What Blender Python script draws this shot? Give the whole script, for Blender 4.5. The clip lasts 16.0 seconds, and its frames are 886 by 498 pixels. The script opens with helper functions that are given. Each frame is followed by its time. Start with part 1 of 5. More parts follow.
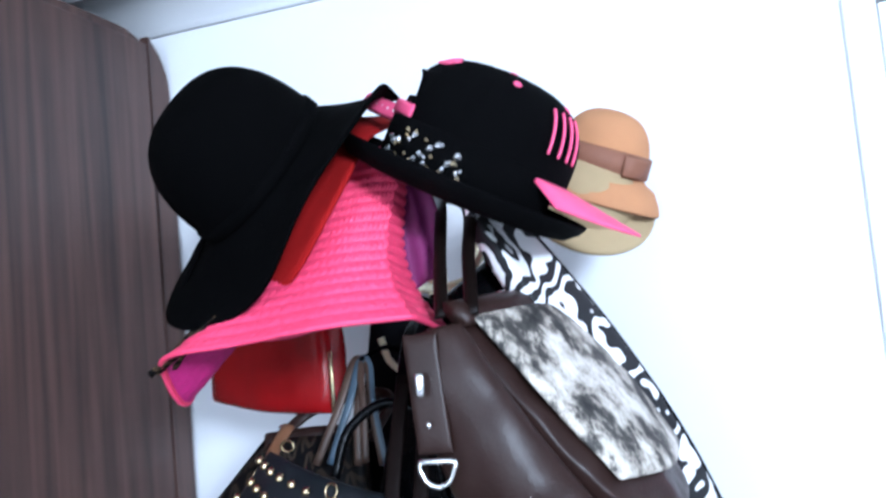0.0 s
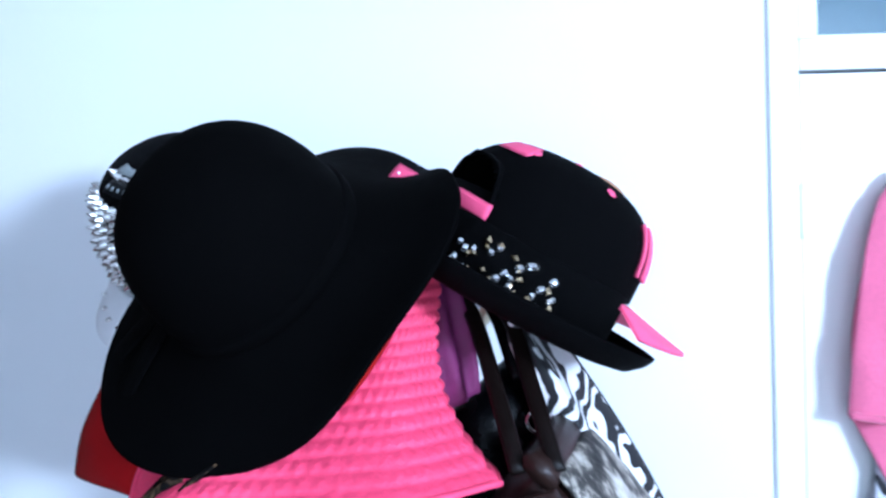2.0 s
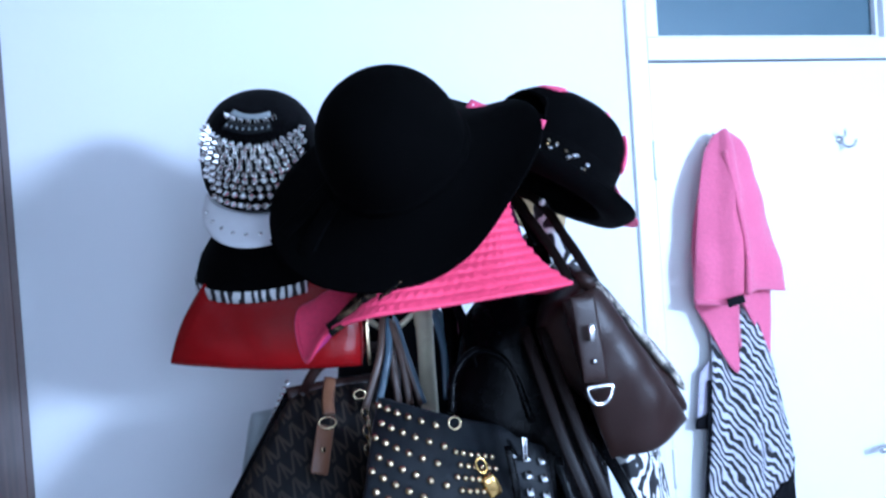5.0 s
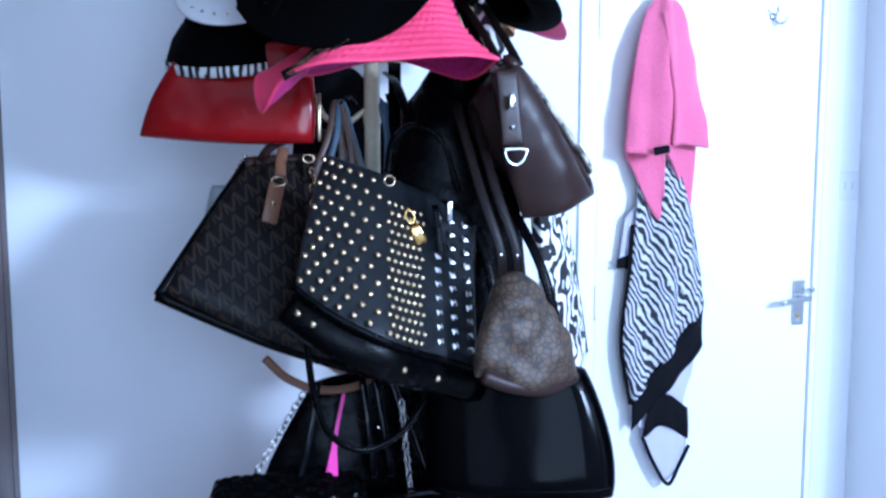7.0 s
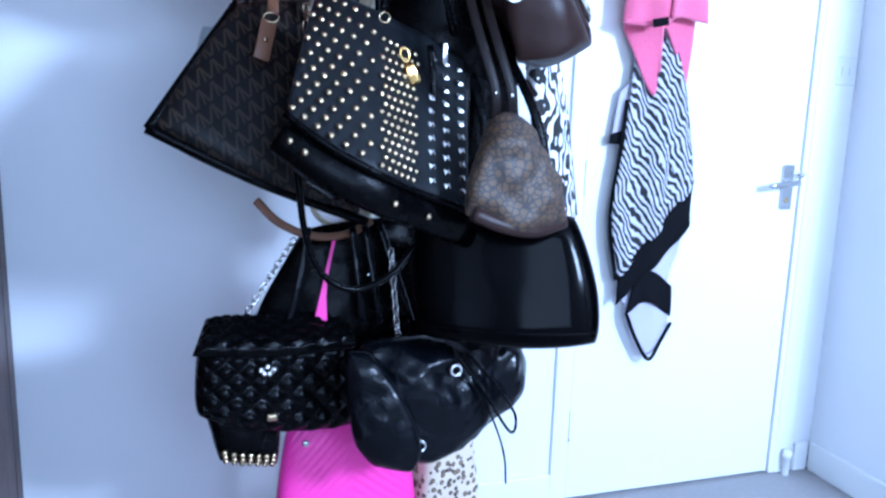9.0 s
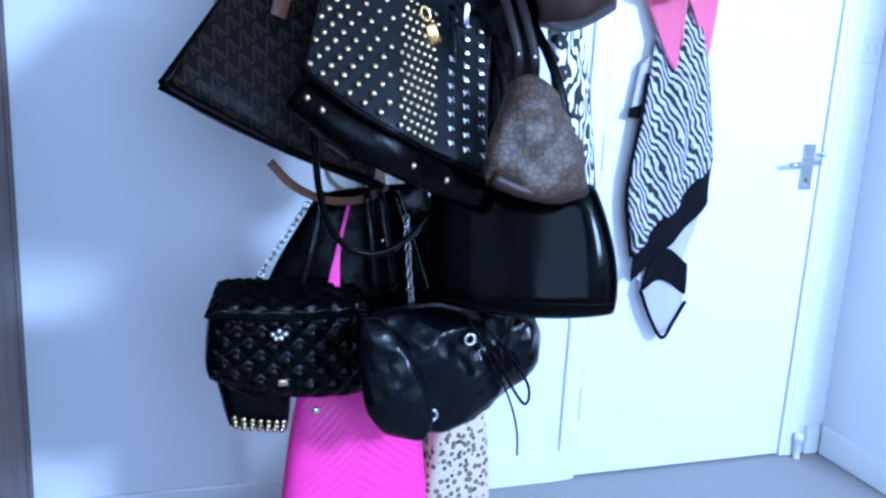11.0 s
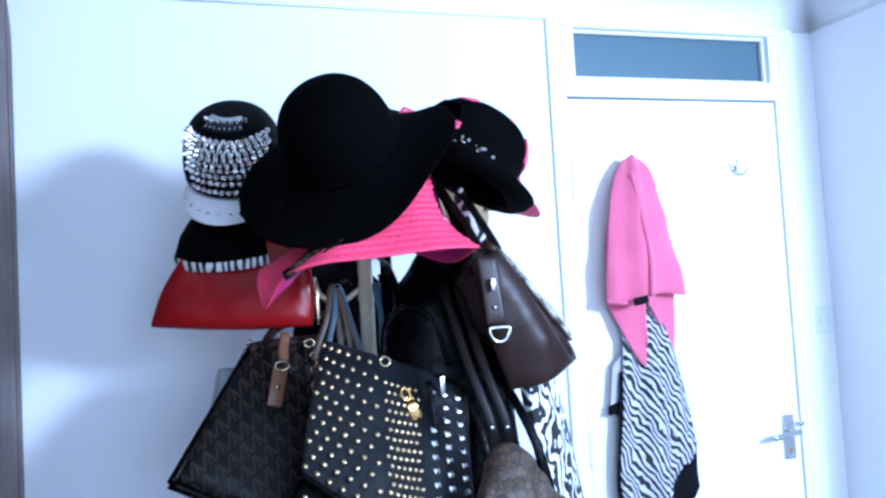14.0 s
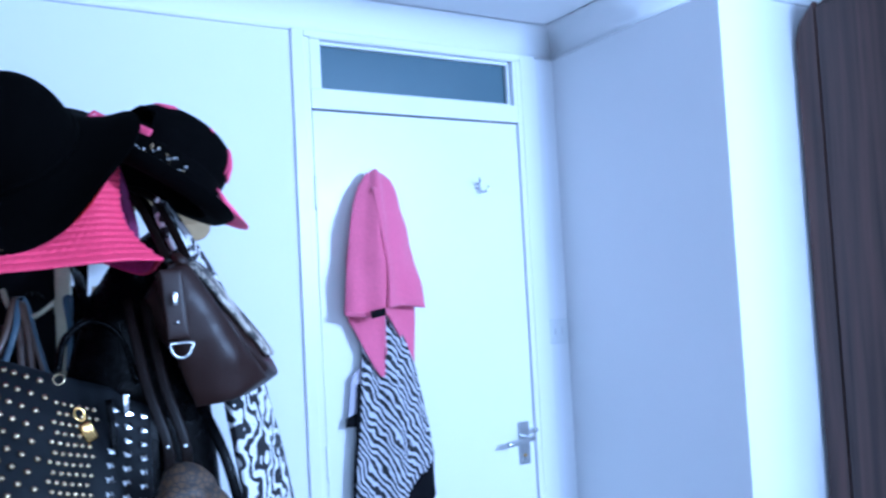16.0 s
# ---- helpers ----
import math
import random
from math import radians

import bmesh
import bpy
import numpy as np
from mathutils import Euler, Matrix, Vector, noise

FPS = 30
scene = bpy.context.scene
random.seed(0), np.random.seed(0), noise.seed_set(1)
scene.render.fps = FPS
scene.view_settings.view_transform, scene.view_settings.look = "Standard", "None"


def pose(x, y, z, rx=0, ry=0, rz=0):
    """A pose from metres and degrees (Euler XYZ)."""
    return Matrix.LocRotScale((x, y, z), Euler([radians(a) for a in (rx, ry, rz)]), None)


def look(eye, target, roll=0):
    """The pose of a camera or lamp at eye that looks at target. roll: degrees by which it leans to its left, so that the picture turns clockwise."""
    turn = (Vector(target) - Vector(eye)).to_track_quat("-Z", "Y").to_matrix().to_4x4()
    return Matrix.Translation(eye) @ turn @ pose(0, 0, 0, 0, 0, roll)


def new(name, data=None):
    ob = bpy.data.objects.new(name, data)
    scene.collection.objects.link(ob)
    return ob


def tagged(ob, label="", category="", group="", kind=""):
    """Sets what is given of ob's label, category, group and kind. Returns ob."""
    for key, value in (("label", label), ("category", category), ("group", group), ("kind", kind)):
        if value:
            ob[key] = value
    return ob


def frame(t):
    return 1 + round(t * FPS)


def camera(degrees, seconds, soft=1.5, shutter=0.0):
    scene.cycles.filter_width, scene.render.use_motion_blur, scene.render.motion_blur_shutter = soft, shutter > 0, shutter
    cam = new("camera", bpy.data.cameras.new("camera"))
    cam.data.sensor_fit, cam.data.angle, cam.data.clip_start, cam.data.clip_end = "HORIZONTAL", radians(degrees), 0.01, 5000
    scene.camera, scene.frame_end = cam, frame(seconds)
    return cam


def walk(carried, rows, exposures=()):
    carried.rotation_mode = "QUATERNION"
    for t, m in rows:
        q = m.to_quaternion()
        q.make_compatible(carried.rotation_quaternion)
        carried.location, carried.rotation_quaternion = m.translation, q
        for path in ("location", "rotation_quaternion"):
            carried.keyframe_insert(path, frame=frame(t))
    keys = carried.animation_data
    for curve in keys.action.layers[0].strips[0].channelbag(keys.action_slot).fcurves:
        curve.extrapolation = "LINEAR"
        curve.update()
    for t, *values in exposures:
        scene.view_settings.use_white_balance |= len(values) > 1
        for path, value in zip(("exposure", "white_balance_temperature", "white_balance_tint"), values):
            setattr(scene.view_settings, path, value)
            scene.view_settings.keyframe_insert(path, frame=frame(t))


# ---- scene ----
cam = camera(55.6, 16.0, soft=2.5, shutter=0.5)
PATH = [
    (0, (-0.300, -1.650, 1.556), (-0.940, 0.240, 1.715), -5.3),
    (0.5, (-0.4, -1.675, 1.647), (-0.804, 0.282, 1.726), -4.6),
    (1, (-0.46, -1.624, 1.683), (-0.754, 0.355, 1.685), -2.8),
    (1.5, (-0.568, -1.521, 1.733), (-0.747, 0.47, 1.701), -2.9),
    (2, (-0.668, -1.54, 1.779), (-0.659, 0.459, 1.729), -1.7),
    (2.5, (-0.784, -1.658, 1.77), (-0.444, 0.311, 1.682), -2.8),
    (3, (-0.929, -1.785, 1.766), (-0.446, 0.153, 1.656), -3.3),
    (3.2, (-0.871, -1.842, 1.756), (-0.448, 0.111, 1.675), -3.6),
    (5.3, (-1.128, -1.955, 1.595), (-0.551, -0.04, 1.561), -3.6),
    (5.5, (-1.117, -1.988, 1.56), (-0.516, -0.081, 1.515), -3.2),
    (6, (-1.116, -2.098, 1.496), (-0.499, -0.198, 1.407), -2.1),
    (6.5, (-1.122, -2.134, 1.422), (-0.493, -0.241, 1.271), 0.1),
    (7, (-1.129, -2.124, 1.384), (-0.526, -0.228, 1.189), -0.0),
    (7.5, (-1.121, -2.135, 1.351), (-0.503, -0.248, 1.106), 0.1),
    (8, (-1.116, -2.155, 1.318), (-0.492, -0.275, 1.04), 0.2),
    (8.5, (-1.127, -2.156, 1.288), (-0.509, -0.285, 0.946), 0.9),
    (9, (-1.138, -2.139, 1.262), (-0.515, -0.28, 0.866), 1.8),
    (9.5, (-1.139, -2.127, 1.248), (-0.517, -0.271, 0.837), 1.8),
    (9.7, (-1.141, -2.121, 1.243), (-0.516, -0.274, 0.796), 2.4),
    (11.8, (-1.143, -2.11, 1.227), (-0.544, -0.248, 0.811), 2.8),
    (12, (-1.142, -2.098, 1.282), (-0.543, -0.228, 0.9), 2.6),
    (12.5, (-1.159, -2.11, 1.365), (-0.531, -0.215, 1.235), -1.1),
    (13, (-1.169, -2.157, 1.437), (-0.54, -0.259, 1.487), -3.7),
    (13.5, (-1.162, -2.213, 1.459), (-0.54, -0.315, 1.562), -4.2),
    (14, (-1.151, -2.24, 1.474), (-0.53, -0.342, 1.585), -3.3),
    (14.5, (-1.089, -2.251, 1.477), (-0.41, -0.373, 1.582), -2.2),
    (15, (-0.979, -2.295, 1.473), (-0.099, -0.505, 1.606), -3.6),
    (15.5, (-0.964, -2.301, 1.463), (-0.027, -0.54, 1.603), -3.3),
    (16, (-0.937, -2.328, 1.472), (0.073, -0.605, 1.58), -3.0),
]
walk(cam, [(t, look(eye, target, roll)) for t, eye, target, roll in PATH],
     [(0, 0.0, 5350, 8), (1.5, -0.1, 5000, 7), (3, -0.22, 4820, 8), (5.5, -0.28, 4650, 10), (9, -0.06, 4560, 11), (12, -0.22, 4300, 10), (14, -0.11, 4650, 10), (15, -0.23, 4600, 7), (16, -0.74, 4250, 10)])

# ---- world and light ----
world = bpy.data.worlds.new("sky")
scene.world = world
world.use_nodes = True
_sky = world.node_tree.nodes.new("ShaderNodeTexSky")
_sky.sky_type, _sky.sun_disc = "NISHITA", False
_sky.sun_elevation, _sky.sun_rotation = radians(35), radians(200)
world.node_tree.links.new(_sky.outputs[0], world.node_tree.nodes["Background"].inputs[0])
world.node_tree.nodes["Background"].inputs[1].default_value = 0.12
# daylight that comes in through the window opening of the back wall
_l = bpy.data.lights.new("window_daylight", "AREA")
_l.shape, _l.size, _l.size_y, _l.energy, _l.color = "RECTANGLE", 0.55, 0.40, 165.0, (0.90, 0.95, 1.0)
window_daylight = new("window_daylight", _l)
window_daylight.matrix_world = look((1.27, -3.58, 2.09), (-0.7, 0.0, 1.3))
# soft fill lamp added behind the camera; no second window is known there
_l = bpy.data.lights.new("added_fill_daylight", "AREA")
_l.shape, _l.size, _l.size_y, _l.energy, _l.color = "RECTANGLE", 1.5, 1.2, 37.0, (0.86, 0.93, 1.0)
added_fill_daylight = new("added_fill_daylight", _l)
added_fill_daylight.matrix_world = look((-0.95, -3.58, 1.6), (-1.0, 0.0, 1.3))


# ---- materials ----
def mat(name, color, rough=0.6, metal=0.0, dark=0.75, scale=40.0, bump=0.2, fine=300.0, coat=0.0, sheen=0.0, spec=0.5):
    """A surface with mottling at two scales and fine relief; dark: the colour's factor in its darker patches."""
    m = bpy.data.materials.new(name)
    m.use_nodes = True
    nt = m.node_tree
    b = nt.nodes["Principled BSDF"]
    tc = nt.nodes.new("ShaderNodeTexCoord")
    n1, n2 = nt.nodes.new("ShaderNodeTexNoise"), nt.nodes.new("ShaderNodeTexNoise")
    n1.inputs["Scale"].default_value, n1.inputs["Detail"].default_value = scale, 5
    n2.inputs["Scale"].default_value, n2.inputs["Detail"].default_value = fine, 3
    mix = nt.nodes.new("ShaderNodeMix")
    mix.data_type = "RGBA"
    mix.inputs["A"].default_value = (*[c * dark for c in color], 1)
    mix.inputs["B"].default_value = (*color, 1)
    add = nt.nodes.new("ShaderNodeMath")
    add.operation = "MULTIPLY_ADD"
    add.inputs[1].default_value = 0.35
    nt.links.new(tc.outputs["Object"], n1.inputs["Vector"])
    nt.links.new(tc.outputs["Object"], n2.inputs["Vector"])
    nt.links.new(n2.outputs["Fac"], add.inputs[0])
    nt.links.new(n1.outputs["Fac"], add.inputs[2])
    nt.links.new(add.outputs[0], mix.inputs["Factor"])
    nt.links.new(mix.outputs["Result"], b.inputs["Base Color"])
    bp = nt.nodes.new("ShaderNodeBump")
    bp.inputs["Strength"].default_value, bp.inputs["Distance"].default_value = bump, 0.002
    nt.links.new(add.outputs[0], bp.inputs["Height"])
    nt.links.new(bp.outputs["Normal"], b.inputs["Normal"])
    rr = nt.nodes.new("ShaderNodeMapRange")
    rr.inputs["To Min"].default_value, rr.inputs["To Max"].default_value = max(0.03, rough - 0.1), min(1, rough + 0.1)
    nt.links.new(n1.outputs["Fac"], rr.inputs["Value"])
    nt.links.new(rr.outputs["Result"], b.inputs["Roughness"])
    b.inputs["Metallic"].default_value = metal
    b.inputs["Coat Weight"].default_value = coat
    b.inputs["Coat Roughness"].default_value = 0.08
    b.inputs["Sheen Weight"].default_value = sheen
    b.inputs["Specular IOR Level"].default_value = spec
    return m


def pattern(m, kind, ca, cb, scale, cut=0.5, soft=0.03, stretch=(1, 1, 1), distort=0.0):
    """Puts a two-colour print (wave, voronoi, noise, edges) in place of the plain colour of m. Returns m."""
    nt = m.node_tree
    b = nt.nodes["Principled BSDF"]
    tc, mp = nt.nodes.new("ShaderNodeTexCoord"), nt.nodes.new("ShaderNodeMapping")
    mp.inputs["Scale"].default_value = stretch
    nt.links.new(tc.outputs["Object"], mp.inputs["Vector"])
    if kind == "wave":
        t = nt.nodes.new("ShaderNodeTexWave")
        t.inputs["Distortion"].default_value, t.inputs["Detail"].default_value = distort, 2.0
        t.inputs["Detail Scale"].default_value = 1.3
        out = t.outputs["Fac"]
    elif kind == "noise":
        t = nt.nodes.new("ShaderNodeTexNoise")
        t.inputs["Detail"].default_value, t.inputs["Distortion"].default_value = 4.0, distort
        out = t.outputs["Fac"]
    else:
        t = nt.nodes.new("ShaderNodeTexVoronoi")
        t.feature = "DISTANCE_TO_EDGE" if kind == "edges" else "F1"
        out = t.outputs["Distance"]
    t.inputs["Scale"].default_value = scale
    nt.links.new(mp.outputs["Vector"], t.inputs["Vector"])
    mr = nt.nodes.new("ShaderNodeMapRange")
    mr.inputs["From Min"].default_value, mr.inputs["From Max"].default_value = cut - soft, cut + soft
    nt.links.new(out, mr.inputs["Value"])
    mix = nt.nodes.new("ShaderNodeMix")
    mix.data_type = "RGBA"
    mix.inputs["A"].default_value, mix.inputs["B"].default_value = (*ca, 1), (*cb, 1)
    nt.links.new(mr.outputs["Result"], mix.inputs["Factor"])
    nt.links.new(mix.outputs["Result"], b.inputs["Base Color"])
    return m


M_WALL = mat("white_wall_paint", (0.80, 0.81, 0.83), 0.75, dark=0.97, scale=6, bump=0.08, fine=160)
M_CEIL = mat("white_ceiling_paint", (0.86, 0.87, 0.88), 0.85, dark=0.97, scale=5, bump=0.1, fine=120)
M_GLOSS = mat("white_gloss_paint", (0.82, 0.83, 0.83), 0.35, dark=0.97, scale=9, bump=0.05, fine=90)
M_CARPET = mat("grey_carpet", (0.34, 0.33, 0.33), 0.95, dark=0.75, scale=60, bump=0.9, fine=900)
M_CHROME = mat("satin_chrome", (0.62, 0.63, 0.64), 0.25, 1.0, dark=0.85, scale=30, bump=0.02)
M_SILVER = mat("silver_metal", (0.85, 0.84, 0.82), 0.16, 1.0, dark=0.8, scale=90, bump=0.05)
M_GOLD = mat("pale_gold_metal", (0.55, 0.43, 0.26), 0.22, 1.0, dark=0.6, scale=90, bump=0.05)
M_BRASS = mat("brass_metal", (0.85, 0.55, 0.18), 0.15, 1.0, dark=0.6, scale=60, bump=0.05)
M_POLE = mat("cream_gold_lacquer", (0.92, 0.85, 0.60), 0.25, 0.0, dark=0.8, scale=25, bump=0.05)
M_FELT = mat("black_wool_felt", (0.0009, 0.0009, 0.0011), 0.9, dark=0.5, scale=60, bump=0.25, fine=900, spec=0.03)
M_REDFELT = mat("red_wool_felt", (0.32, 0.008, 0.008), 0.9, dark=0.7, scale=60, bump=0.3, fine=800, spec=0.1)
M_COTTON = mat("black_cotton_twill", (0.0011, 0.0011, 0.0014), 0.9, dark=0.6, scale=70, bump=0.4, fine=1200, spec=0.04)
M_MESH = pattern(mat("black_cap_mesh", (0.01, 0.01, 0.012), 0.7, bump=0.6, fine=900, spec=0.06), "voronoi", (0.008, 0.008, 0.010), (0.001, 0.001, 0.0015), 420, 0.35, 0.1)
M_PINKTHREAD = mat("hot_pink_cotton", (0.84, 0.09, 0.22), 0.7, dark=0.8, scale=80, bump=0.4, fine=900)
M_TAN = mat("tan_felt", (0.46, 0.22, 0.10), 0.9, dark=0.85, scale=40, bump=0.3, fine=700)
M_TANBAND = mat("brown_ribbon", (0.22, 0.09, 0.05), 0.7, dark=0.8, scale=60, bump=0.3)
M_BEIGE = mat("beige_cotton", (0.38, 0.28, 0.15), 0.85, dark=0.85, scale=40, bump=0.3, fine=900)
M_STRAW = mat("hot_pink_straw", (0.84, 0.055, 0.15), 0.6, dark=0.72, scale=120, bump=0.9, fine=420)
M_STRAWIN = mat("magenta_straw", (0.50, 0.016, 0.17), 0.55, dark=0.6, scale=120, bump=0.9, fine=420)
M_PURPLE = mat("purple_netting", (0.17, 0.012, 0.10), 0.7, dark=0.55, scale=90, bump=0.5, fine=600)
M_REDPATENT = mat("red_patent_leather", (0.28, 0.004, 0.006), 0.2, dark=0.75, scale=18, bump=0.22, fine=60, coat=0.2, spec=0.3)
M_BLACKPATENT = mat("black_patent_leather", (0.0006, 0.0006, 0.001), 0.12, dark=0.7, scale=14, bump=0.10, fine=40, coat=0.03, spec=0.04)
M_BLACKLEATHER = mat("black_leather", (0.0010, 0.0010, 0.0014), 0.26, dark=0.6, scale=45, bump=0.55, fine=350, spec=0.07)
M_GLOSSBLACK = mat("glossy_black_leather", (0.0015, 0.002, 0.0035), 0.18, dark=0.6, scale=38, bump=1.0, fine=190, spec=0.17)
M_GREYLEATHER = mat("charcoal_leather", (0.008, 0.0095, 0.012), 0.42, dark=0.5, scale=14, bump=0.5, fine=380, spec=0.22)
M_BROWN = mat("dark_brown_leather", (0.022, 0.0105, 0.0085), 0.40, dark=0.75, scale=16, bump=0.55, fine=260, spec=0.22)
M_DARKSTRAP = mat("near_black_brown_leather", (0.006, 0.0035, 0.003), 0.4, dark=0.6, scale=30, bump=0.4, fine=260, spec=0.1)
M_TANLEATHER = mat("saddle_tan_leather", (0.17, 0.075, 0.035), 0.45, dark=0.7, scale=35, bump=0.3)
M_BRONZE = mat("bronze_brown_leather", (0.085, 0.05, 0.034), 0.4, dark=0.75, scale=30, bump=0.3)
M_SLATE = mat("slate_blue_leather", (0.07, 0.11, 0.15), 0.4, dark=0.75, scale=30, bump=0.3)


def zigzag(m, line, ground, pitch, tilt, width=0.16):
    """Prints rows of joined V strokes on m; pitch: one V's width in metres; tilt: degrees by which the rows slope."""
    nt = m.node_tree

    def calc(op, a, b=0.0):
        n = nt.nodes.new("ShaderNodeMath")
        n.operation = op
        for k, v in enumerate((a, b)):
            if isinstance(v, (int, float)):
                n.inputs[k].default_value = v
            else:
                nt.links.new(v, n.inputs[k])
        return n.outputs[0]
    tc, mp, sx = nt.nodes.new("ShaderNodeTexCoord"), nt.nodes.new("ShaderNodeMapping"), nt.nodes.new("ShaderNodeSeparateXYZ")
    mp.inputs["Rotation"].default_value = (0, radians(tilt), 0)
    mp.inputs["Scale"].default_value = (1 / pitch, 1, 0.8 / pitch)
    nt.links.new(tc.outputs["Object"], mp.inputs["Vector"])
    nt.links.new(mp.outputs["Vector"], sx.inputs[0])
    x, z = sx.outputs[0], sx.outputs[2]
    up = calc("FRACT", z)
    row = calc("FLOOR", z)
    across = calc("FRACT", calc("ADD", x, calc("MULTIPLY", row, 0.37)))
    vee = calc("ABSOLUTE", calc("SUBTRACT", calc("MULTIPLY", across, 2.0), 1.0))
    stroke = calc("LESS_THAN", calc("ABSOLUTE", calc("SUBTRACT", vee, up)), width)
    stem = calc("LESS_THAN", calc("ABSOLUTE", calc("SUBTRACT", across, 0.08)), 0.07)
    inside = calc("LESS_THAN", calc("ABSOLUTE", calc("SUBTRACT", up, 0.5)), 0.42)
    mark = calc("MULTIPLY", calc("MAXIMUM", stroke, stem), inside)
    mix = nt.nodes.new("ShaderNodeMix")
    mix.data_type = "RGBA"
    mix.inputs["A"].default_value, mix.inputs["B"].default_value = (*ground, 1), (*line, 1)
    nt.links.new(mark, mix.inputs["Factor"])
    nt.links.new(mix.outputs["Result"], nt.nodes["Principled BSDF"].inputs["Base Color"])
    return m


M_MONO = zigzag(mat("brown_monogram_canvas", (0.03, 0.025, 0.02), 0.45, scale=20, bump=0.2, spec=0.14), (0.028, 0.020, 0.014), (0.0035, 0.0033, 0.0040), 0.026, 28, 0.18)
M_SIG = pattern(mat("taupe_signature_canvas", (0.10, 0.075, 0.05), 0.6, scale=20, bump=0.2), "edges", (0.016, 0.014, 0.015), (0.078, 0.045, 0.021), 86, 0.11, 0.06, (1, 1, 1))
M_GRAFFITI = pattern(mat("graffiti_print_cloth", (0.5, 0.5, 0.5), 0.7, scale=40, bump=0.2), "wave", (0.006, 0.006, 0.008), (0.80, 0.80, 0.80), 11, 0.52, 0.05, (1, 1, 1), 18.0)
M_ZEBRA = pattern(mat("zebra_print_cloth", (0.5, 0.5, 0.5), 0.8, scale=40, bump=0.3, fine=700), "wave", (0.010, 0.010, 0.014), (0.56, 0.56, 0.63), 46, 0.52, 0.13, (0.70, 0.0, 0.46), 12.0)
for _n in M_ZEBRA.node_tree.nodes:
    if _n.type == "TEX_WAVE":
        _n.bands_direction = "DIAGONAL"
        _n.inputs["Detail Scale"].default_value = 0.55
M_ZEBRATRIM = pattern(mat("zebra_print_trim", (0.5, 0.5, 0.5), 0.7, scale=40, bump=0.2), "wave", (0.008, 0.008, 0.01), (0.75, 0.75, 0.75), 22, 0.5, 0.08, (1, 0.5, 0.5), 9.0)
M_LEOPARD = pattern(mat("leopard_print_scarf", (0.3, 0.2, 0.1), 0.9, scale=40, bump=0.3, spec=0.08), "noise", (0.003, 0.0025, 0.0025), (0.10, 0.062, 0.034), 48, 0.56, 0.05, (1, 1, 1), 1.0)
M_LEOPARDBAG = pattern(mat("leopard_print_canvas", (0.3, 0.2, 0.1), 0.7, scale=40, bump=0.2), "voronoi", (0.05, 0.03, 0.02), (0.55, 0.47, 0.36), 62, 0.36, 0.05)
M_COWHIDE = mat("black_and_white_cowhide", (0.3, 0.3, 0.3), 0.75, scale=40, bump=0.8, fine=600)


def ramp_colour(m, tex, stops, vec_scale=(1, 1, 1)):
    """Colours m by the texture's value through a ramp of (position, colour) stops."""
    nt = m.node_tree
    tc, mp, r = nt.nodes.new("ShaderNodeTexCoord"), nt.nodes.new("ShaderNodeMapping"), nt.nodes.new("ShaderNodeValToRGB")
    mp.inputs["Scale"].default_value = vec_scale
    while len(r.color_ramp.elements) < len(stops):
        r.color_ramp.elements.new(0.5)
    for e, (at, col) in zip(r.color_ramp.elements, stops):
        e.position, e.color = at, (*col, 1)
    nt.links.new(tc.outputs["Object"], mp.inputs["Vector"])
    nt.links.new(mp.outputs["Vector"], tex.inputs["Vector"])
    nt.links.new(tex.outputs[0], r.inputs["Fac"])
    nt.links.new(r.outputs["Color"], nt.nodes["Principled BSDF"].inputs["Base Color"])
    return m


_t = M_LEOPARDBAG.node_tree.nodes.new("ShaderNodeTexVoronoi")
_t.inputs["Scale"].default_value = 66
ramp_colour(M_LEOPARDBAG, _t, [(0.0, (0.25, 0.16, 0.09)), (0.22, (0.22, 0.14, 0.08)), (0.27, (0.03, 0.02, 0.015)), (0.38, (0.04, 0.025, 0.018)), (0.44, (0.56, 0.48, 0.37))])
_t = M_COWHIDE.node_tree.nodes.new("ShaderNodeTexNoise")
_t.inputs["Scale"].default_value, _t.inputs["Detail"].default_value, _t.inputs["Roughness"].default_value = 13, 9, 0.72
ramp_colour(M_COWHIDE, _t, [(0.38, (0.006, 0.006, 0.006)), (0.46, (0.05, 0.045, 0.04)), (0.52, (0.36, 0.32, 0.27)), (0.60, (0.62, 0.58, 0.52))], (1.3, 1.3, 0.8))
M_HOTPINK = mat("hot_pink_quilted_vinyl", (0.80, 0.04, 0.36), 0.45, dark=0.9, scale=25, bump=0.2)
M_TOWEL = mat("pink_terry_towelling", (0.72, 0.15, 0.28), 0.95, dark=0.78, scale=120, bump=1.0, fine=700, sheen=0.3)
M_LILAC = mat("pale_lilac_cloth", (0.50, 0.48, 0.58), 0.85, dark=0.9, scale=40, bump=0.3, fine=600)
M_BLACKCLOTH = mat("black_cloth", (0.005, 0.005, 0.007), 0.85, dark=0.7, scale=40, bump=0.3, fine=700, spec=0.1)
M_WHITEVINYL = mat("silver_white_vinyl", (0.84, 0.84, 0.86), 0.35, dark=0.85, scale=40, bump=0.2)
M_GREYPVC = mat("silver_grey_vinyl", (0.36, 0.40, 0.41), 0.35, dark=0.85, scale=30, bump=0.2)
M_GEM = mat("cut_glass_gem", (0.8, 0.8, 0.82), 0.06, 0.9, dark=0.5, scale=200, bump=0.1)
M_SWITCH = mat("white_plastic", (0.72, 0.74, 0.76), 0.35, dark=0.97, scale=20, bump=0.03)


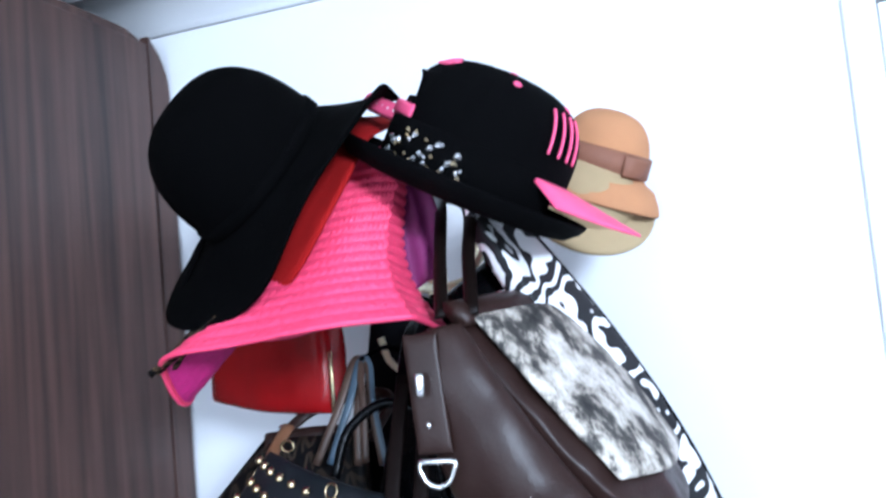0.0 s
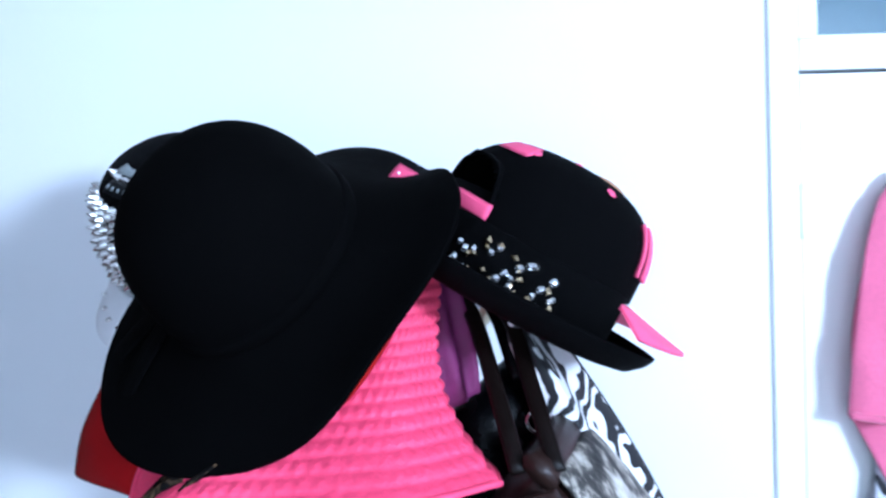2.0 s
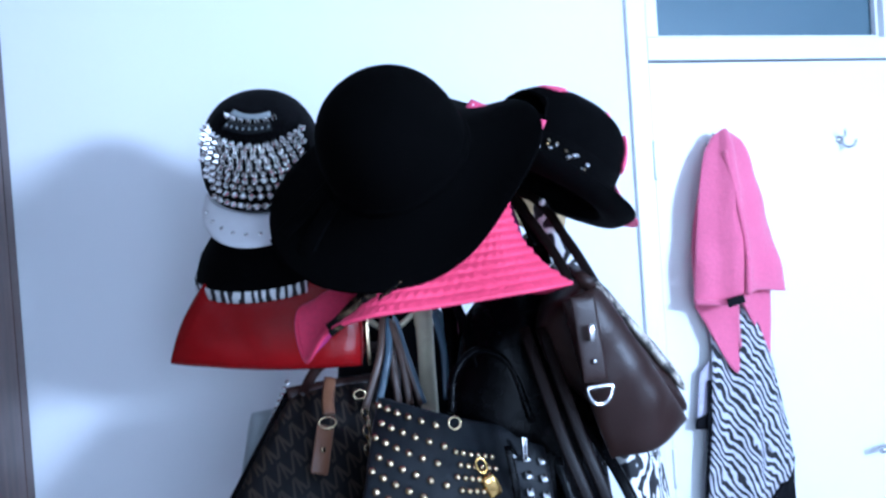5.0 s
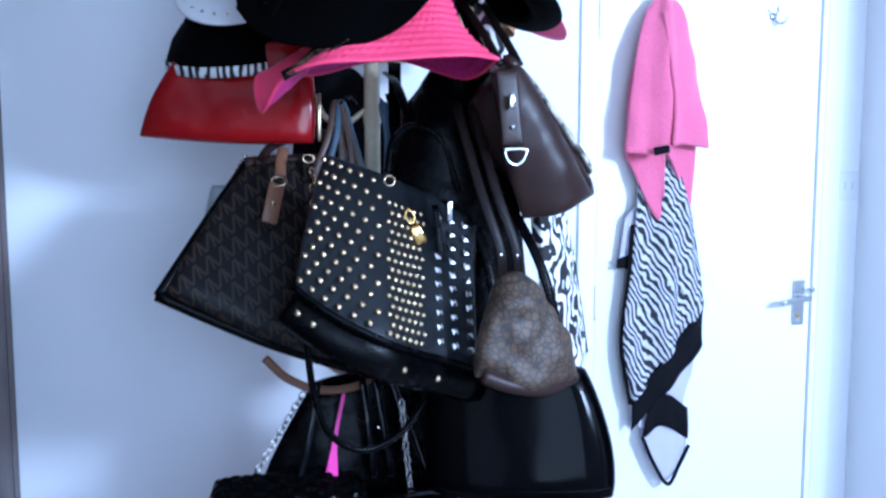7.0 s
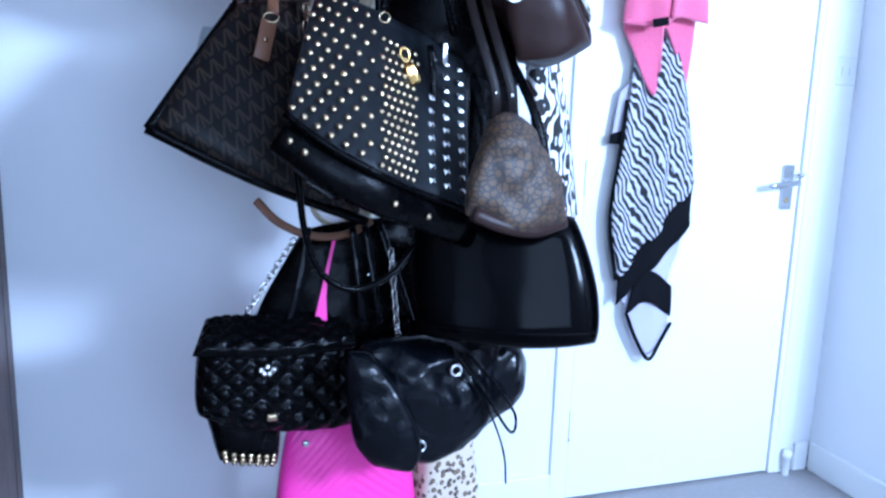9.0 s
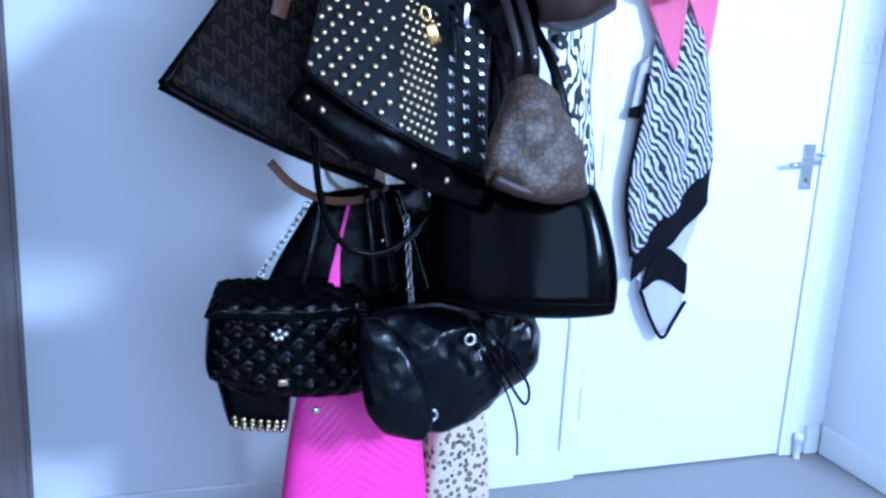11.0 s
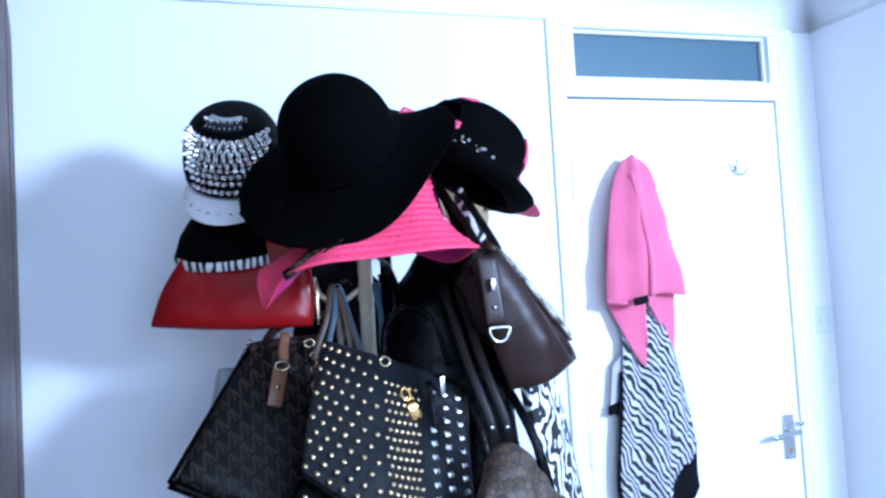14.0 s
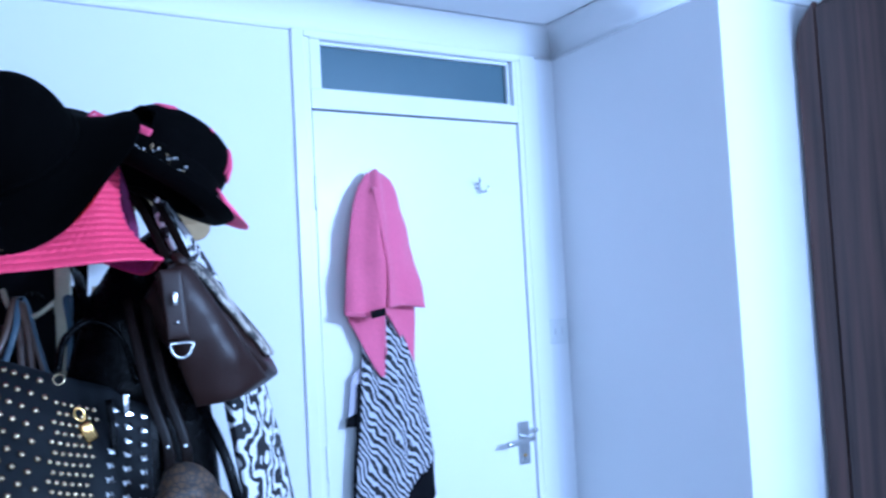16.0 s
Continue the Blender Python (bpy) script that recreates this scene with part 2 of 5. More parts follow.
def wood_material():
    m = mat("dark_walnut_veneer", (0.055, 0.028, 0.022), 0.42, dark=0.6, scale=12, bump=0.15)
    nt = m.node_tree
    b = nt.nodes["Principled BSDF"]
    tc, mp, n = nt.nodes.new("ShaderNodeTexCoord"), nt.nodes.new("ShaderNodeMapping"), nt.nodes.new("ShaderNodeTexNoise")
    mp.inputs["Scale"].default_value = (22, 22, 0.7)
    n.inputs["Scale"].default_value, n.inputs["Detail"].default_value, n.inputs["Distortion"].default_value = 1.6, 6, 0.6
    r = nt.nodes.new("ShaderNodeValToRGB")
    r.color_ramp.elements[0].position, r.color_ramp.elements[0].color = 0.3, (0.020, 0.010, 0.009, 1)
    r.color_ramp.elements[1].position, r.color_ramp.elements[1].color = 0.72, (0.105, 0.054, 0.042, 1)
    nt.links.new(tc.outputs["Object"], mp.inputs["Vector"])
    nt.links.new(mp.outputs["Vector"], n.inputs["Vector"])
    nt.links.new(n.outputs["Fac"], r.inputs["Fac"])
    nt.links.new(r.outputs["Color"], b.inputs["Base Color"])
    return m


def glass_material():
    m = bpy.data.materials.new("dim_glass")
    m.use_nodes = True
    b = m.node_tree.nodes["Principled BSDF"]
    b.inputs["Base Color"].default_value = (0.16, 0.24, 0.29, 1)
    b.inputs["Transmission Weight"].default_value, b.inputs["Roughness"].default_value, b.inputs["IOR"].default_value = 0.5, 0.25, 1.45
    return m


M_WOOD, M_GLASS = wood_material(), glass_material()


# ---- building helpers ----
def mesh_of(name, bm, material, smooth=True):
    me = bpy.data.meshes.new(name)
    bmesh.ops.recalc_face_normals(bm, faces=bm.faces[:])
    bm.to_mesh(me)
    bm.free()
    me.materials.append(material)
    if smooth:
        for p in me.polygons:
            p.use_smooth = True
    return me


def part(name, bm, material, parent, label="", smooth=True):
    ob = new(name, mesh_of(name, bm, material, smooth))
    ob.parent = parent
    if label:
        ob["label"] = label
    return ob


def share(name, me, parent, m):
    """Another object on the same mesh, as a part of parent at the pose m."""
    ob = new(name, me)
    ob.parent = parent
    ob.matrix_basis = m
    return ob


def thing(name, m, label, category, group="", kind=""):
    ob = new(name)
    ob.matrix_basis = m if isinstance(m, Matrix) else Matrix.Translation(m)
    ob.empty_display_size = 0.05
    return tagged(ob, label, category, group, kind)


def single(name, bm, material, label, category, kind="", group="", smooth=False):
    ob = new(name, mesh_of(name, bm, material, smooth))
    return tagged(ob, label, category, group, kind)


def box(bm, lo, hi, bevel=0.0):
    vs = [bm.verts.new((x, y, z)) for x in (lo[0], hi[0]) for y in (lo[1], hi[1]) for z in (lo[2], hi[2])]
    fs = [bm.faces.new([vs[i] for i in q]) for q in ((0, 1, 3, 2), (4, 6, 7, 5), (0, 4, 5, 1), (2, 3, 7, 6), (0, 2, 6, 4), (1, 5, 7, 3))]
    if bevel:
        es = list({e for f in fs for e in f.edges})
        bmesh.ops.bevel(bm, geom=es, offset=bevel, segments=2, affect="EDGES", profile=0.5)
    return bm


def boxed(lo, hi, bevel=0.0):
    return box(bmesh.new(), lo, hi, bevel)


def smooth_line(pts, n):
    """n points of a Catmull-Rom line through pts."""
    pts = [Vector(p) for p in pts]
    if len(pts) == 2:
        return [pts[0].lerp(pts[1], i / (n - 1)) for i in range(n)]
    out = []
    for i in range(n):
        s = i / (n - 1) * (len(pts) - 1)
        k = min(int(s), len(pts) - 2)
        f = s - k
        p1, p2 = pts[k], pts[k + 1]
        p0 = pts[k - 1] if k else p1 * 2 - p2
        p3 = pts[k + 2] if k + 2 < len(pts) else p2 * 2 - p1
        out.append(0.5 * (2 * p1 + (p2 - p0) * f + (2 * p0 - 5 * p1 + 4 * p2 - p3) * f * f + (3 * p1 - p0 - 3 * p2 + p3) * f ** 3))
    return out


def sweep(pts, rx, ry=None, n=24, seg=8, bm=None, closed=False, side=(0, -1, 0.2)):
    """A strap or cord along a smooth line; rx across, ry thick (radii), flat side towards side."""
    bm = bm or bmesh.new()
    ry = ry or rx
    if closed:
        line = smooth_line(list(pts) + [pts[0]], n + 1)[:-1]
    else:
        line = smooth_line(pts, n)
    rings = []
    for i, p in enumerate(line):
        a = line[i - 1] if i or closed else p
        b = line[(i + 1) % len(line)] if i < len(line) - 1 or closed else p
        t = (b - a).normalized()
        x = t.cross(Vector(side))
        if x.length < 1e-4:
            x = t.orthogonal()
        x.normalize()
        y = t.cross(x)
        rings.append([bm.verts.new(p + x * (rx * math.cos(2 * math.pi * k / seg)) + y * (ry * math.sin(2 * math.pi * k / seg))) for k in range(seg)])
    for i in range(len(rings) if closed else len(rings) - 1):
        a, b = rings[i], rings[(i + 1) % len(rings)]
        for k in range(seg):
            bm.faces.new((a[k], a[(k + 1) % seg], b[(k + 1) % seg], b[k]))
    if not closed:
        bm.faces.new(rings[0][::-1])
        bm.faces.new(rings[-1])
    return bm


def torus(r, t, n=20, seg=8, sx=1.0, sz=1.0):
    return sweep([(r * sx * math.cos(2 * math.pi * k / 12), 0, r * sz * math.sin(2 * math.pi * k / 12)) for k in range(12)], t, n=n, seg=seg, closed=True, side=(0, -1, 0))


def lathe(profile, n=48, bm=None, bend=None, sx=1.0, sy=1.0, arc=(0.0, 360.0)):
    """Turns (radius, height) pairs about z; bend(r, z, angle) may return a new (r, z)."""
    bm = bm or bmesh.new()
    full = arc[1] - arc[0] >= 359.9
    cols = []
    for k in range(n if full else n + 1):
        a = radians(arc[0] + (arc[1] - arc[0]) * k / n)
        col = []
        for r, z in profile:
            if bend:
                r, z = bend(r, z, a)
            col.append(bm.verts.new((r * sx * math.cos(a), r * sy * math.sin(a), z)))
        cols.append(col)
    for k in range(n):
        a, b = cols[k], cols[(k + 1) % len(cols)]
        for i in range(len(profile) - 1):
            bm.faces.new((a[i], b[i], b[i + 1], a[i + 1]))
    bmesh.ops.remove_doubles(bm, verts=bm.verts[:], dist=1e-5)
    return bm


def axes(at, up, forward):
    """A pose whose z is up and whose x is forward, as far as up allows."""
    z = Vector(up).normalized()
    x = (Vector(forward) - z * z.dot(Vector(forward))).normalized()
    y = z.cross(x)
    return Matrix.Translation(at) @ Matrix((x, y, z)).transposed().to_4x4()


class Sheet:
    """A soft surface through a small net of control points: columns of points, bottom to top."""

    def __init__(self, cols, out):
        self.cols, self.out = [[Vector(p) for p in c] for c in cols], Vector(out).normalized()

    def at(self, u, v):
        row = [smooth_at(c, v) for c in self.cols]
        return smooth_at(row, u)

    def normal(self, u, v):
        a = self.at(min(u + 0.02, 1), v) - self.at(max(u - 0.02, 0), v)
        b = self.at(u, min(v + 0.02, 1)) - self.at(u, max(v - 0.02, 0))
        n = a.cross(b).normalized()
        return n if n.dot(self.out) > 0 else -n


def smooth_at(pts, s):
    if len(pts) == 2:
        return pts[0].lerp(pts[1], s)
    s = s * (len(pts) - 1)
    k = min(int(s), len(pts) - 2)
    f = s - k
    p1, p2 = pts[k], pts[k + 1]
    p0 = pts[k - 1] if k else p1 * 2 - p2
    p3 = pts[k + 2] if k + 2 < len(pts) else p2 * 2 - p1
    return 0.5 * (2 * p1 + (p2 - p0) * f + (2 * p0 - 5 * p1 + 4 * p2 - p3) * f * f + (3 * p1 - p0 - 3 * p2 + p3) * f ** 3)


def bulge(u, v, p):
    pu, pv = p if isinstance(p, tuple) else (p, p)
    return math.sqrt(max(0.0, 1 - abs(2 * u - 1) ** pu)) * math.sqrt(max(0.0, 1 - abs(2 * v - 1) ** pv))


def bag_body(sheet, front, back, p=6.0, n=26, crease=0.0, scale=9.0, corner=0.0, relief=None):
    """A filled bag between a front and a back that swell from the sheet; crease: depth of its dents; corner: how far corners are cut."""
    bm = bmesh.new()
    grid = {}
    for side in (1, -1):
        for i in range(n + 1):
            for j in range(n + 1):
                u, v = (1 - math.cos(math.pi * i / n)) / 2, (1 - math.cos(math.pi * j / n)) / 2
                edge = i in (0, n) or j in (0, n)
                if side < 0 and edge:
                    grid[side, i, j] = grid[1, i, j]
                    continue
                cu, cv = 2 * u - 1, 2 * v - 1
                k = 1 - corner * (cu * cv) ** 4
                uu, vv = 0.5 + cu * k / 2, 0.5 + cv * k / 2
                q = sheet.at(uu, vv)
                h = bulge(u, v, p)
                d = front * h if side > 0 else -back * h
                if crease:
                    w = noise.noise(q * scale) + 0.5 * noise.noise(q * scale * 2.7)
                    d += crease * w * (0.35 + 0.65 * h)
                if relief and side > 0:
                    d += relief(u, v) * h
                grid[side, i, j] = bm.verts.new(q + sheet.normal(uu, vv) * d)
    for side in (1, -1):
        for i in range(n):
            for j in range(n):
                bm.faces.new([grid[side, a, b] for a, b in ((i, j), (i + 1, j), (i + 1, j + 1), (i, j + 1))])
    return bm


def cloth(sheet, thick=0.006, nu=24, nv=40, fold=0.0, folds=5.0, wob=0.0, keep=None):
    """A hanging cloth of some thickness with vertical folds."""
    bm = bmesh.new()
    g = {}
    for s in (0, 1):
        for i in range(nu + 1):
            for j in range(nv + 1):
                u, v = i / nu, j / nv
                q, nn = sheet.at(u, v), sheet.normal(u, v)
                d = fold * math.sin(folds * math.pi * u + 1.3 * math.sin(3 * v)) * (1 - 0.6 * v) + wob * noise.noise(q * 12)
                g[s, i, j] = bm.verts.new(q + nn * (d - s * thick))
    def quad(*k):
        bm.faces.new([g[a] for a in k])
    for i in range(nu):
        for j in range(nv):
            if keep and not keep((i + 0.5) / nu, (j + 0.5) / nv):
                continue
            for s in (0, 1):
                quad((s, i, j), (s, i + 1, j), (s, i + 1, j + 1), (s, i, j + 1))
    bnd = [e for e in bm.edges if len(e.link_faces) == 1]
    inv = {vv: k for k, vv in g.items()}
    for e in bnd:
        a, b = (inv[v] for v in e.verts)
        if a[0] == 0:
            quad(a, b, (1, *b[1:]), (1, *a[1:]))
    bmesh.ops.delete(bm, geom=[v for v in bm.verts if not v.link_faces], context="VERTS")
    return bm


def stud_mesh(name, r, h, material, sides=8, dome=True):
    prof = [(r, 0), (r * 0.92, h * 0.45), (r * 0.55, h * 0.85), (0, h)] if dome else [(r, 0), (r * 0.9, h * 0.2), (r * 0.2, h * 0.95), (0, h)]
    return mesh_of(name, lathe(prof, sides), material, dome)


def facing(at, nrm, spin=0.0):
    return Matrix.Translation(at) @ Vector(nrm).to_track_quat("Z", "Y").to_matrix().to_4x4() @ pose(0, 0, 0, 0, 0, spin)


# ---- the room ----
CEIL = 2.37
room = [
    ("wall_north", [((-2.15, 0, 0), (-0.035, 0.12, CEIL)), ((0.78, 0, 0), (1.95, 0.12, CEIL)), ((-0.035, 0, 2.285), (0.78, 0.12, CEIL))], "white painted wall around the door"),
    ("wall_west", [((-2.27, -3.72, 0), (-2.15, 0.12, CEIL))], "plain white painted side wall"),
    ("wall_east", [((1.85, -3.6, 0), (1.97, -0.75, CEIL))], "plain white painted side wall"),
    ("wall_boxing", [((0.915, -0.75, 0), (1.97, -0.002, CEIL))], "white painted boxed-out wall beside the door"),
    # the west opening of wall_south is cut only for the added fill lamp
    ("wall_south", [((-2.15, -3.72, 0), (-1.72, -3.6, CEIL)), ((-0.18, -3.72, 0), (0.95, -3.6, CEIL)), ((1.83, -3.72, 0), (1.97, -3.6, CEIL)), ((0.95, -3.72, 0), (1.83, -3.6, 1.66)), ((0.95, -3.72, 2.3), (1.83, -3.6, CEIL)), ((-1.72, -3.72, 0), (-0.18, -3.6, 0.98)), ((-1.72, -3.72, 2.22), (-0.18, -3.6, CEIL))], "plain white wall with a window opening and an added fill-light opening"),
    ("wall_hall", [((-1.2, 1.2, 0), (1.97, 1.3, CEIL)), ((-1.3, 0.121, 0), (-1.2, 1.3, CEIL)), ((1.97, 0.121, 0), (2.07, 1.3, CEIL))], "plain dim hallway wall behind the fanlight"),
]
for nm, boxes, lab in room:
    bm = bmesh.new()
    for lo, hi in boxes:
        box(bm, lo, hi)
    single(nm, bm, M_WALL, lab, "wall", "structure")
single("floor", boxed((-2.3, -3.75, -0.1), (2.1, 1.3, 0)), M_CARPET, "grey short-pile carpet across the whole room", "floor", "structure")
single("ceiling", boxed((-2.3, -3.75, CEIL), (2.1, 1.3, CEIL + 0.1)), M_CEIL, "white painted flat ceiling", "ceiling", "structure")


def cove(x0, y0, x1, y1, inx, iny):
    """A quarter-round plaster cove between two wall points; (inx, iny) points into the room."""
    bm = bmesh.new()
    s = 0.085
    prof = [(0, -s - 0.006), (0.006, -s)] + [(s - s * math.cos(a), -s + s * math.sin(a)) for a in [k * math.pi / 16 for k in range(9)]] + [(s + 0.006, 0)]
    prof = [(p, q) for p, q in prof]
    rows = []
    for x, y in ((x0, y0), (x1, y1)):
        rows.append([bm.verts.new((x + inx * p, y + iny * p, CEIL + q - 0.001)) for p, q in prof] + [bm.verts.new((x, y, CEIL - 0.001))])
    for i in range(len(rows[0])):
        k = (i + 1) % len(rows[0])
        bm.faces.new((rows[0][i], rows[1][i], rows[1][k], rows[0][k]))
    bm.faces.new(rows[0])
    bm.faces.new(rows[1][::-1])
    return bm


for nm, args in (("cornice", (-2.15, 0, 0.915, 0, 0, -1)), ("cornice", (0.915, 0, 0.915, -0.75, -1, 0)), ("cornice", (0.915, -0.75, 1.85, -0.75, 0, -1)), ("cornice", (-2.15, 0, -2.15, -3.6, 1, 0))):
    single(nm, cove(*args), M_CEIL, "white plaster cove between wall and ceiling", "cornice", "structure", smooth=True)
for lo, hi in (((-2.14, -0.016, 0.001), (-0.061, -0.001, 0.10)), ((0.899, -0.749, 0.001), (0.914, -0.017, 0.10)), ((0.845, -0.016, 0.001), (0.898, -0.001, 0.10))):
    single("baseboard", boxed(lo, hi, 0.004), M_GLOSS, "white gloss painted skirting board", "baseboard", "structure")

# door frame with a fanlight over the leaf
fr = thing("door_frame_1", (0, 0, 0), "white gloss door frame with a fanlight over the door", "door frame", "", "structure")
for nm, lo, hi in (
    ("architrave", (-0.060, -0.012, 0.001), (-0.022, -0.001, 2.283)), ("architrave", (0.767, -0.012, 0.001), (0.83, -0.001, 2.283)),
    ("head_architrave", (-0.022, -0.012, 2.262), (0.767, -0.001, 2.283)),
    ("jamb", (-0.034, -0.008, 0.001), (-0.004, 0.118, 2.262)), ("jamb", (0.749, -0.008, 0.001), (0.779, 0.118, 2.262)),
    ("transom", (-0.004, -0.009, 2.046), (0.749, 0.10, 2.104)), ("head", (-0.004, -0.010, 2.258), (0.749, 0.10, 2.284)),
    ("stile", (-0.004, -0.008, 2.104), (0.03, 0.09, 2.258)), ("stile", (0.735, -0.008, 2.104), (0.749, 0.09, 2.258)),
    ("stop", (-0.004, 0.046, 0.001), (0.012, 0.06, 2.046)), ("stop", (0.733, 0.046, 0.001), (0.749, 0.06, 2.046)),
):
    part(nm, boxed(lo, hi, 0.003), M_GLOSS, fr, "", False)
for lo, hi in (((0.03, 0.012, 2.104), (0.735, 0.03, 2.114)), ((0.03, 0.012, 2.248), (0.735, 0.03, 2.258)), ((0.03, 0.012, 2.114), (0.04, 0.03, 2.248)), ((0.725, 0.012, 2.114), (0.735, 0.03, 2.248))):
    part("glazing_bead", boxed(lo, hi, 0.002), M_GLOSS, fr, "", False)
gl = part("pane", boxed((0.032, 0.032, 2.106), (0.733, 0.037, 2.256)), M_GLASS, fr, "dim fanlight glass", False)
gl.visible_shadow = False

dr = thing("door_1", (0, 0, 0), "closed flat white painted door", "door", "", "structure")
part("leaf", boxed((0.0, 0.0, 0.008), (0.745, 0.044, 2.041), 0.002), M_GLOSS, dr, "", False)
hd = part("handle_plate", boxed((0.678, -0.006, 0.895), (0.722, -0.0002, 1.035), 0.003), M_CHROME, dr, "satin chrome backplate", False)
part("lever", sweep([(0.702, -0.004, 0.985), (0.702, -0.045, 0.985), (0.69, -0.052, 0.984), (0.60, -0.052, 0.975)], 0.009, 0.008, 20, 8), M_CHROME, hd)
part("keyhole", lathe([(0.0, 0.002), (0.006, 0.002), (0.0065, 0)], 10), M_BRASS, hd).matrix_basis = facing((0.70, -0.0065, 0.925), (0, -1, 0))
part("latch_knob", lathe([(0.0, 0.026), (0.007, 0.024), (0.009, 0.016), (0.005, 0.01), (0.005, 0)], 12), M_CHROME, dr).matrix_basis = facing((0.738, -0.001, 1.005), (0, -1, 0))
for z in (1.79, 1.0, 0.25):
    part("hinge", sweep([(-0.004, -0.010, z - 0.05), (-0.004, -0.010, z + 0.05)], 0.004, n=6), M_GLOSS, dr, "white painted hinge")


def coat_hook(x, z):
    h = thing("coat_hook", (x, 0, z), "small double chrome coat hook on the door", "hook", "hooks on the door")
    part("plate", lathe([(0, 0.004), (0.010, 0.004), (0.012, 0)], 14), M_CHROME, h).matrix_basis = facing((0, -0.001, 0), (0, -1, 0))
    part("upper_prong", sweep([(0, -0.002, 0.004), (-0.004, -0.025, 0.008), (-0.012, -0.036, 0.022)], 0.0035, n=12), M_CHROME, h)
    part("lower_prong", sweep([(0, -0.002, -0.004), (0.006, -0.02, -0.022), (0.018, -0.034, -0.018), (0.022, -0.036, -0.004)], 0.0035, n=12), M_CHROME, h)


coat_hook(0.57, 1.825)
coat_hook(0.163, 1.828)

sw = thing("light_switch", (0.873, 0, 1.325), "white plastic double rocker light switch plate", "light switch")
part("plate", boxed((-0.042, -0.009, -0.043), (0.038, -0.0005, 0.043), 0.004), M_SWITCH, sw, "", False)
for dx in (-0.015, 0.013):
    part("rocker", boxed((dx - 0.006, -0.013, -0.012), (dx + 0.006, -0.0085, 0.012), 0.001), M_SWITCH, sw, "", False)
pp = thing("pipe_stub", (0.80, -0.03, 0.0), "short white painted pipe end beside the door frame", "pipe")
part("pipe", lathe([(0.011, 0.001), (0.011, 0.06), (0.016, 0.062), (0.016, 0.085), (0, 0.087)], 14), M_GLOSS, pp)


def wardrobe(name, x0, x1, y0, y1, top, face):
    """A tall wardrobe along a side wall; face is +1 or -1, the way its doors look along x; its far top corner is rounded."""
    w = thing(name, (0, 0, 0), "tall dark walnut veneer wardrobe with a rounded top corner", "wardrobe", "bedroom wardrobes")
    bm = bmesh.new()
    r = 0.13
    outline = [(y0, 0.0), (y1, 0.0), (y1, top - r)] + [(y1 - r + r * math.cos(a), top - r + r * math.sin(a)) for a in [k * math.pi / 20 for k in range(1, 11)]] + [(y0, top)]
    xs = (x0, x1 - 0.024) if face > 0 else (x0 + 0.024, x1)
    rows = [[bm.verts.new((x, y, z)) for y, z in outline] for x in xs]
    for i in range(len(outline)):
        k = (i + 1) % len(outline)
        bm.faces.new((rows[0][i], rows[0][k], rows[1][k], rows[1][i]))
    bm.faces.new(rows[0]), bm.faces.new(rows[1])
    part("carcass", bm, M_WOOD, w, "", False)
    fx = (x1 - 0.022, x1) if face > 0 else (x0, x0 + 0.022)
    n = 3
    edges = [y1 - 0.07 - (y1 - 0.07 - y0) * k / n for k in range(n + 1)]
    bm = bmesh.new()
    pts = [(y1 - 0.066, 0.004), (y1, 0.004), (y1, top - r)] + [(y1 - r + r * math.cos(a), top - r + r * math.sin(a)) for a in [k * math.pi / 20 for k in range(1, 6)]] + [(y1 - 0.066, top - 0.012)]
    rows = [[bm.verts.new((x, y, z)) for y, z in pts] for x in fx]
    for i in range(len(pts)):
        k = (i + 1) % len(pts)
        bm.faces.new((rows[0][i], rows[0][k], rows[1][k], rows[1][i]))
    bm.faces.new(rows[0]), bm.faces.new(rows[1])
    part("end_trim", bm, M_WOOD, w, "", False)
    for k in range(n):
        d = part("door", boxed((fx[0], edges[k + 1] + 0.002, 0.07), (fx[1], edges[k] - 0.002, top - 0.03), 0.003), M_WOOD, w, "", False)
        hx = x1 + 0.018 if face > 0 else x0 - 0.018
        part("handle", sweep([(hx - face * 0.018, edges[k + 1] + 0.05, 1.0), (hx, edges[k + 1] + 0.05, 1.0), (hx, edges[k + 1] + 0.05, 1.12), (hx - face * 0.018, edges[k + 1] + 0.05, 1.12)], 0.005, n=16), M_CHROME, d)
    return w


wardrobe("wardrobe", -2.14, -1.495, -1.75, -0.012, 2.265, 1)
wardrobe("wardrobe", 1.215, 1.84, -1.95, -0.765, 2.27, -1)

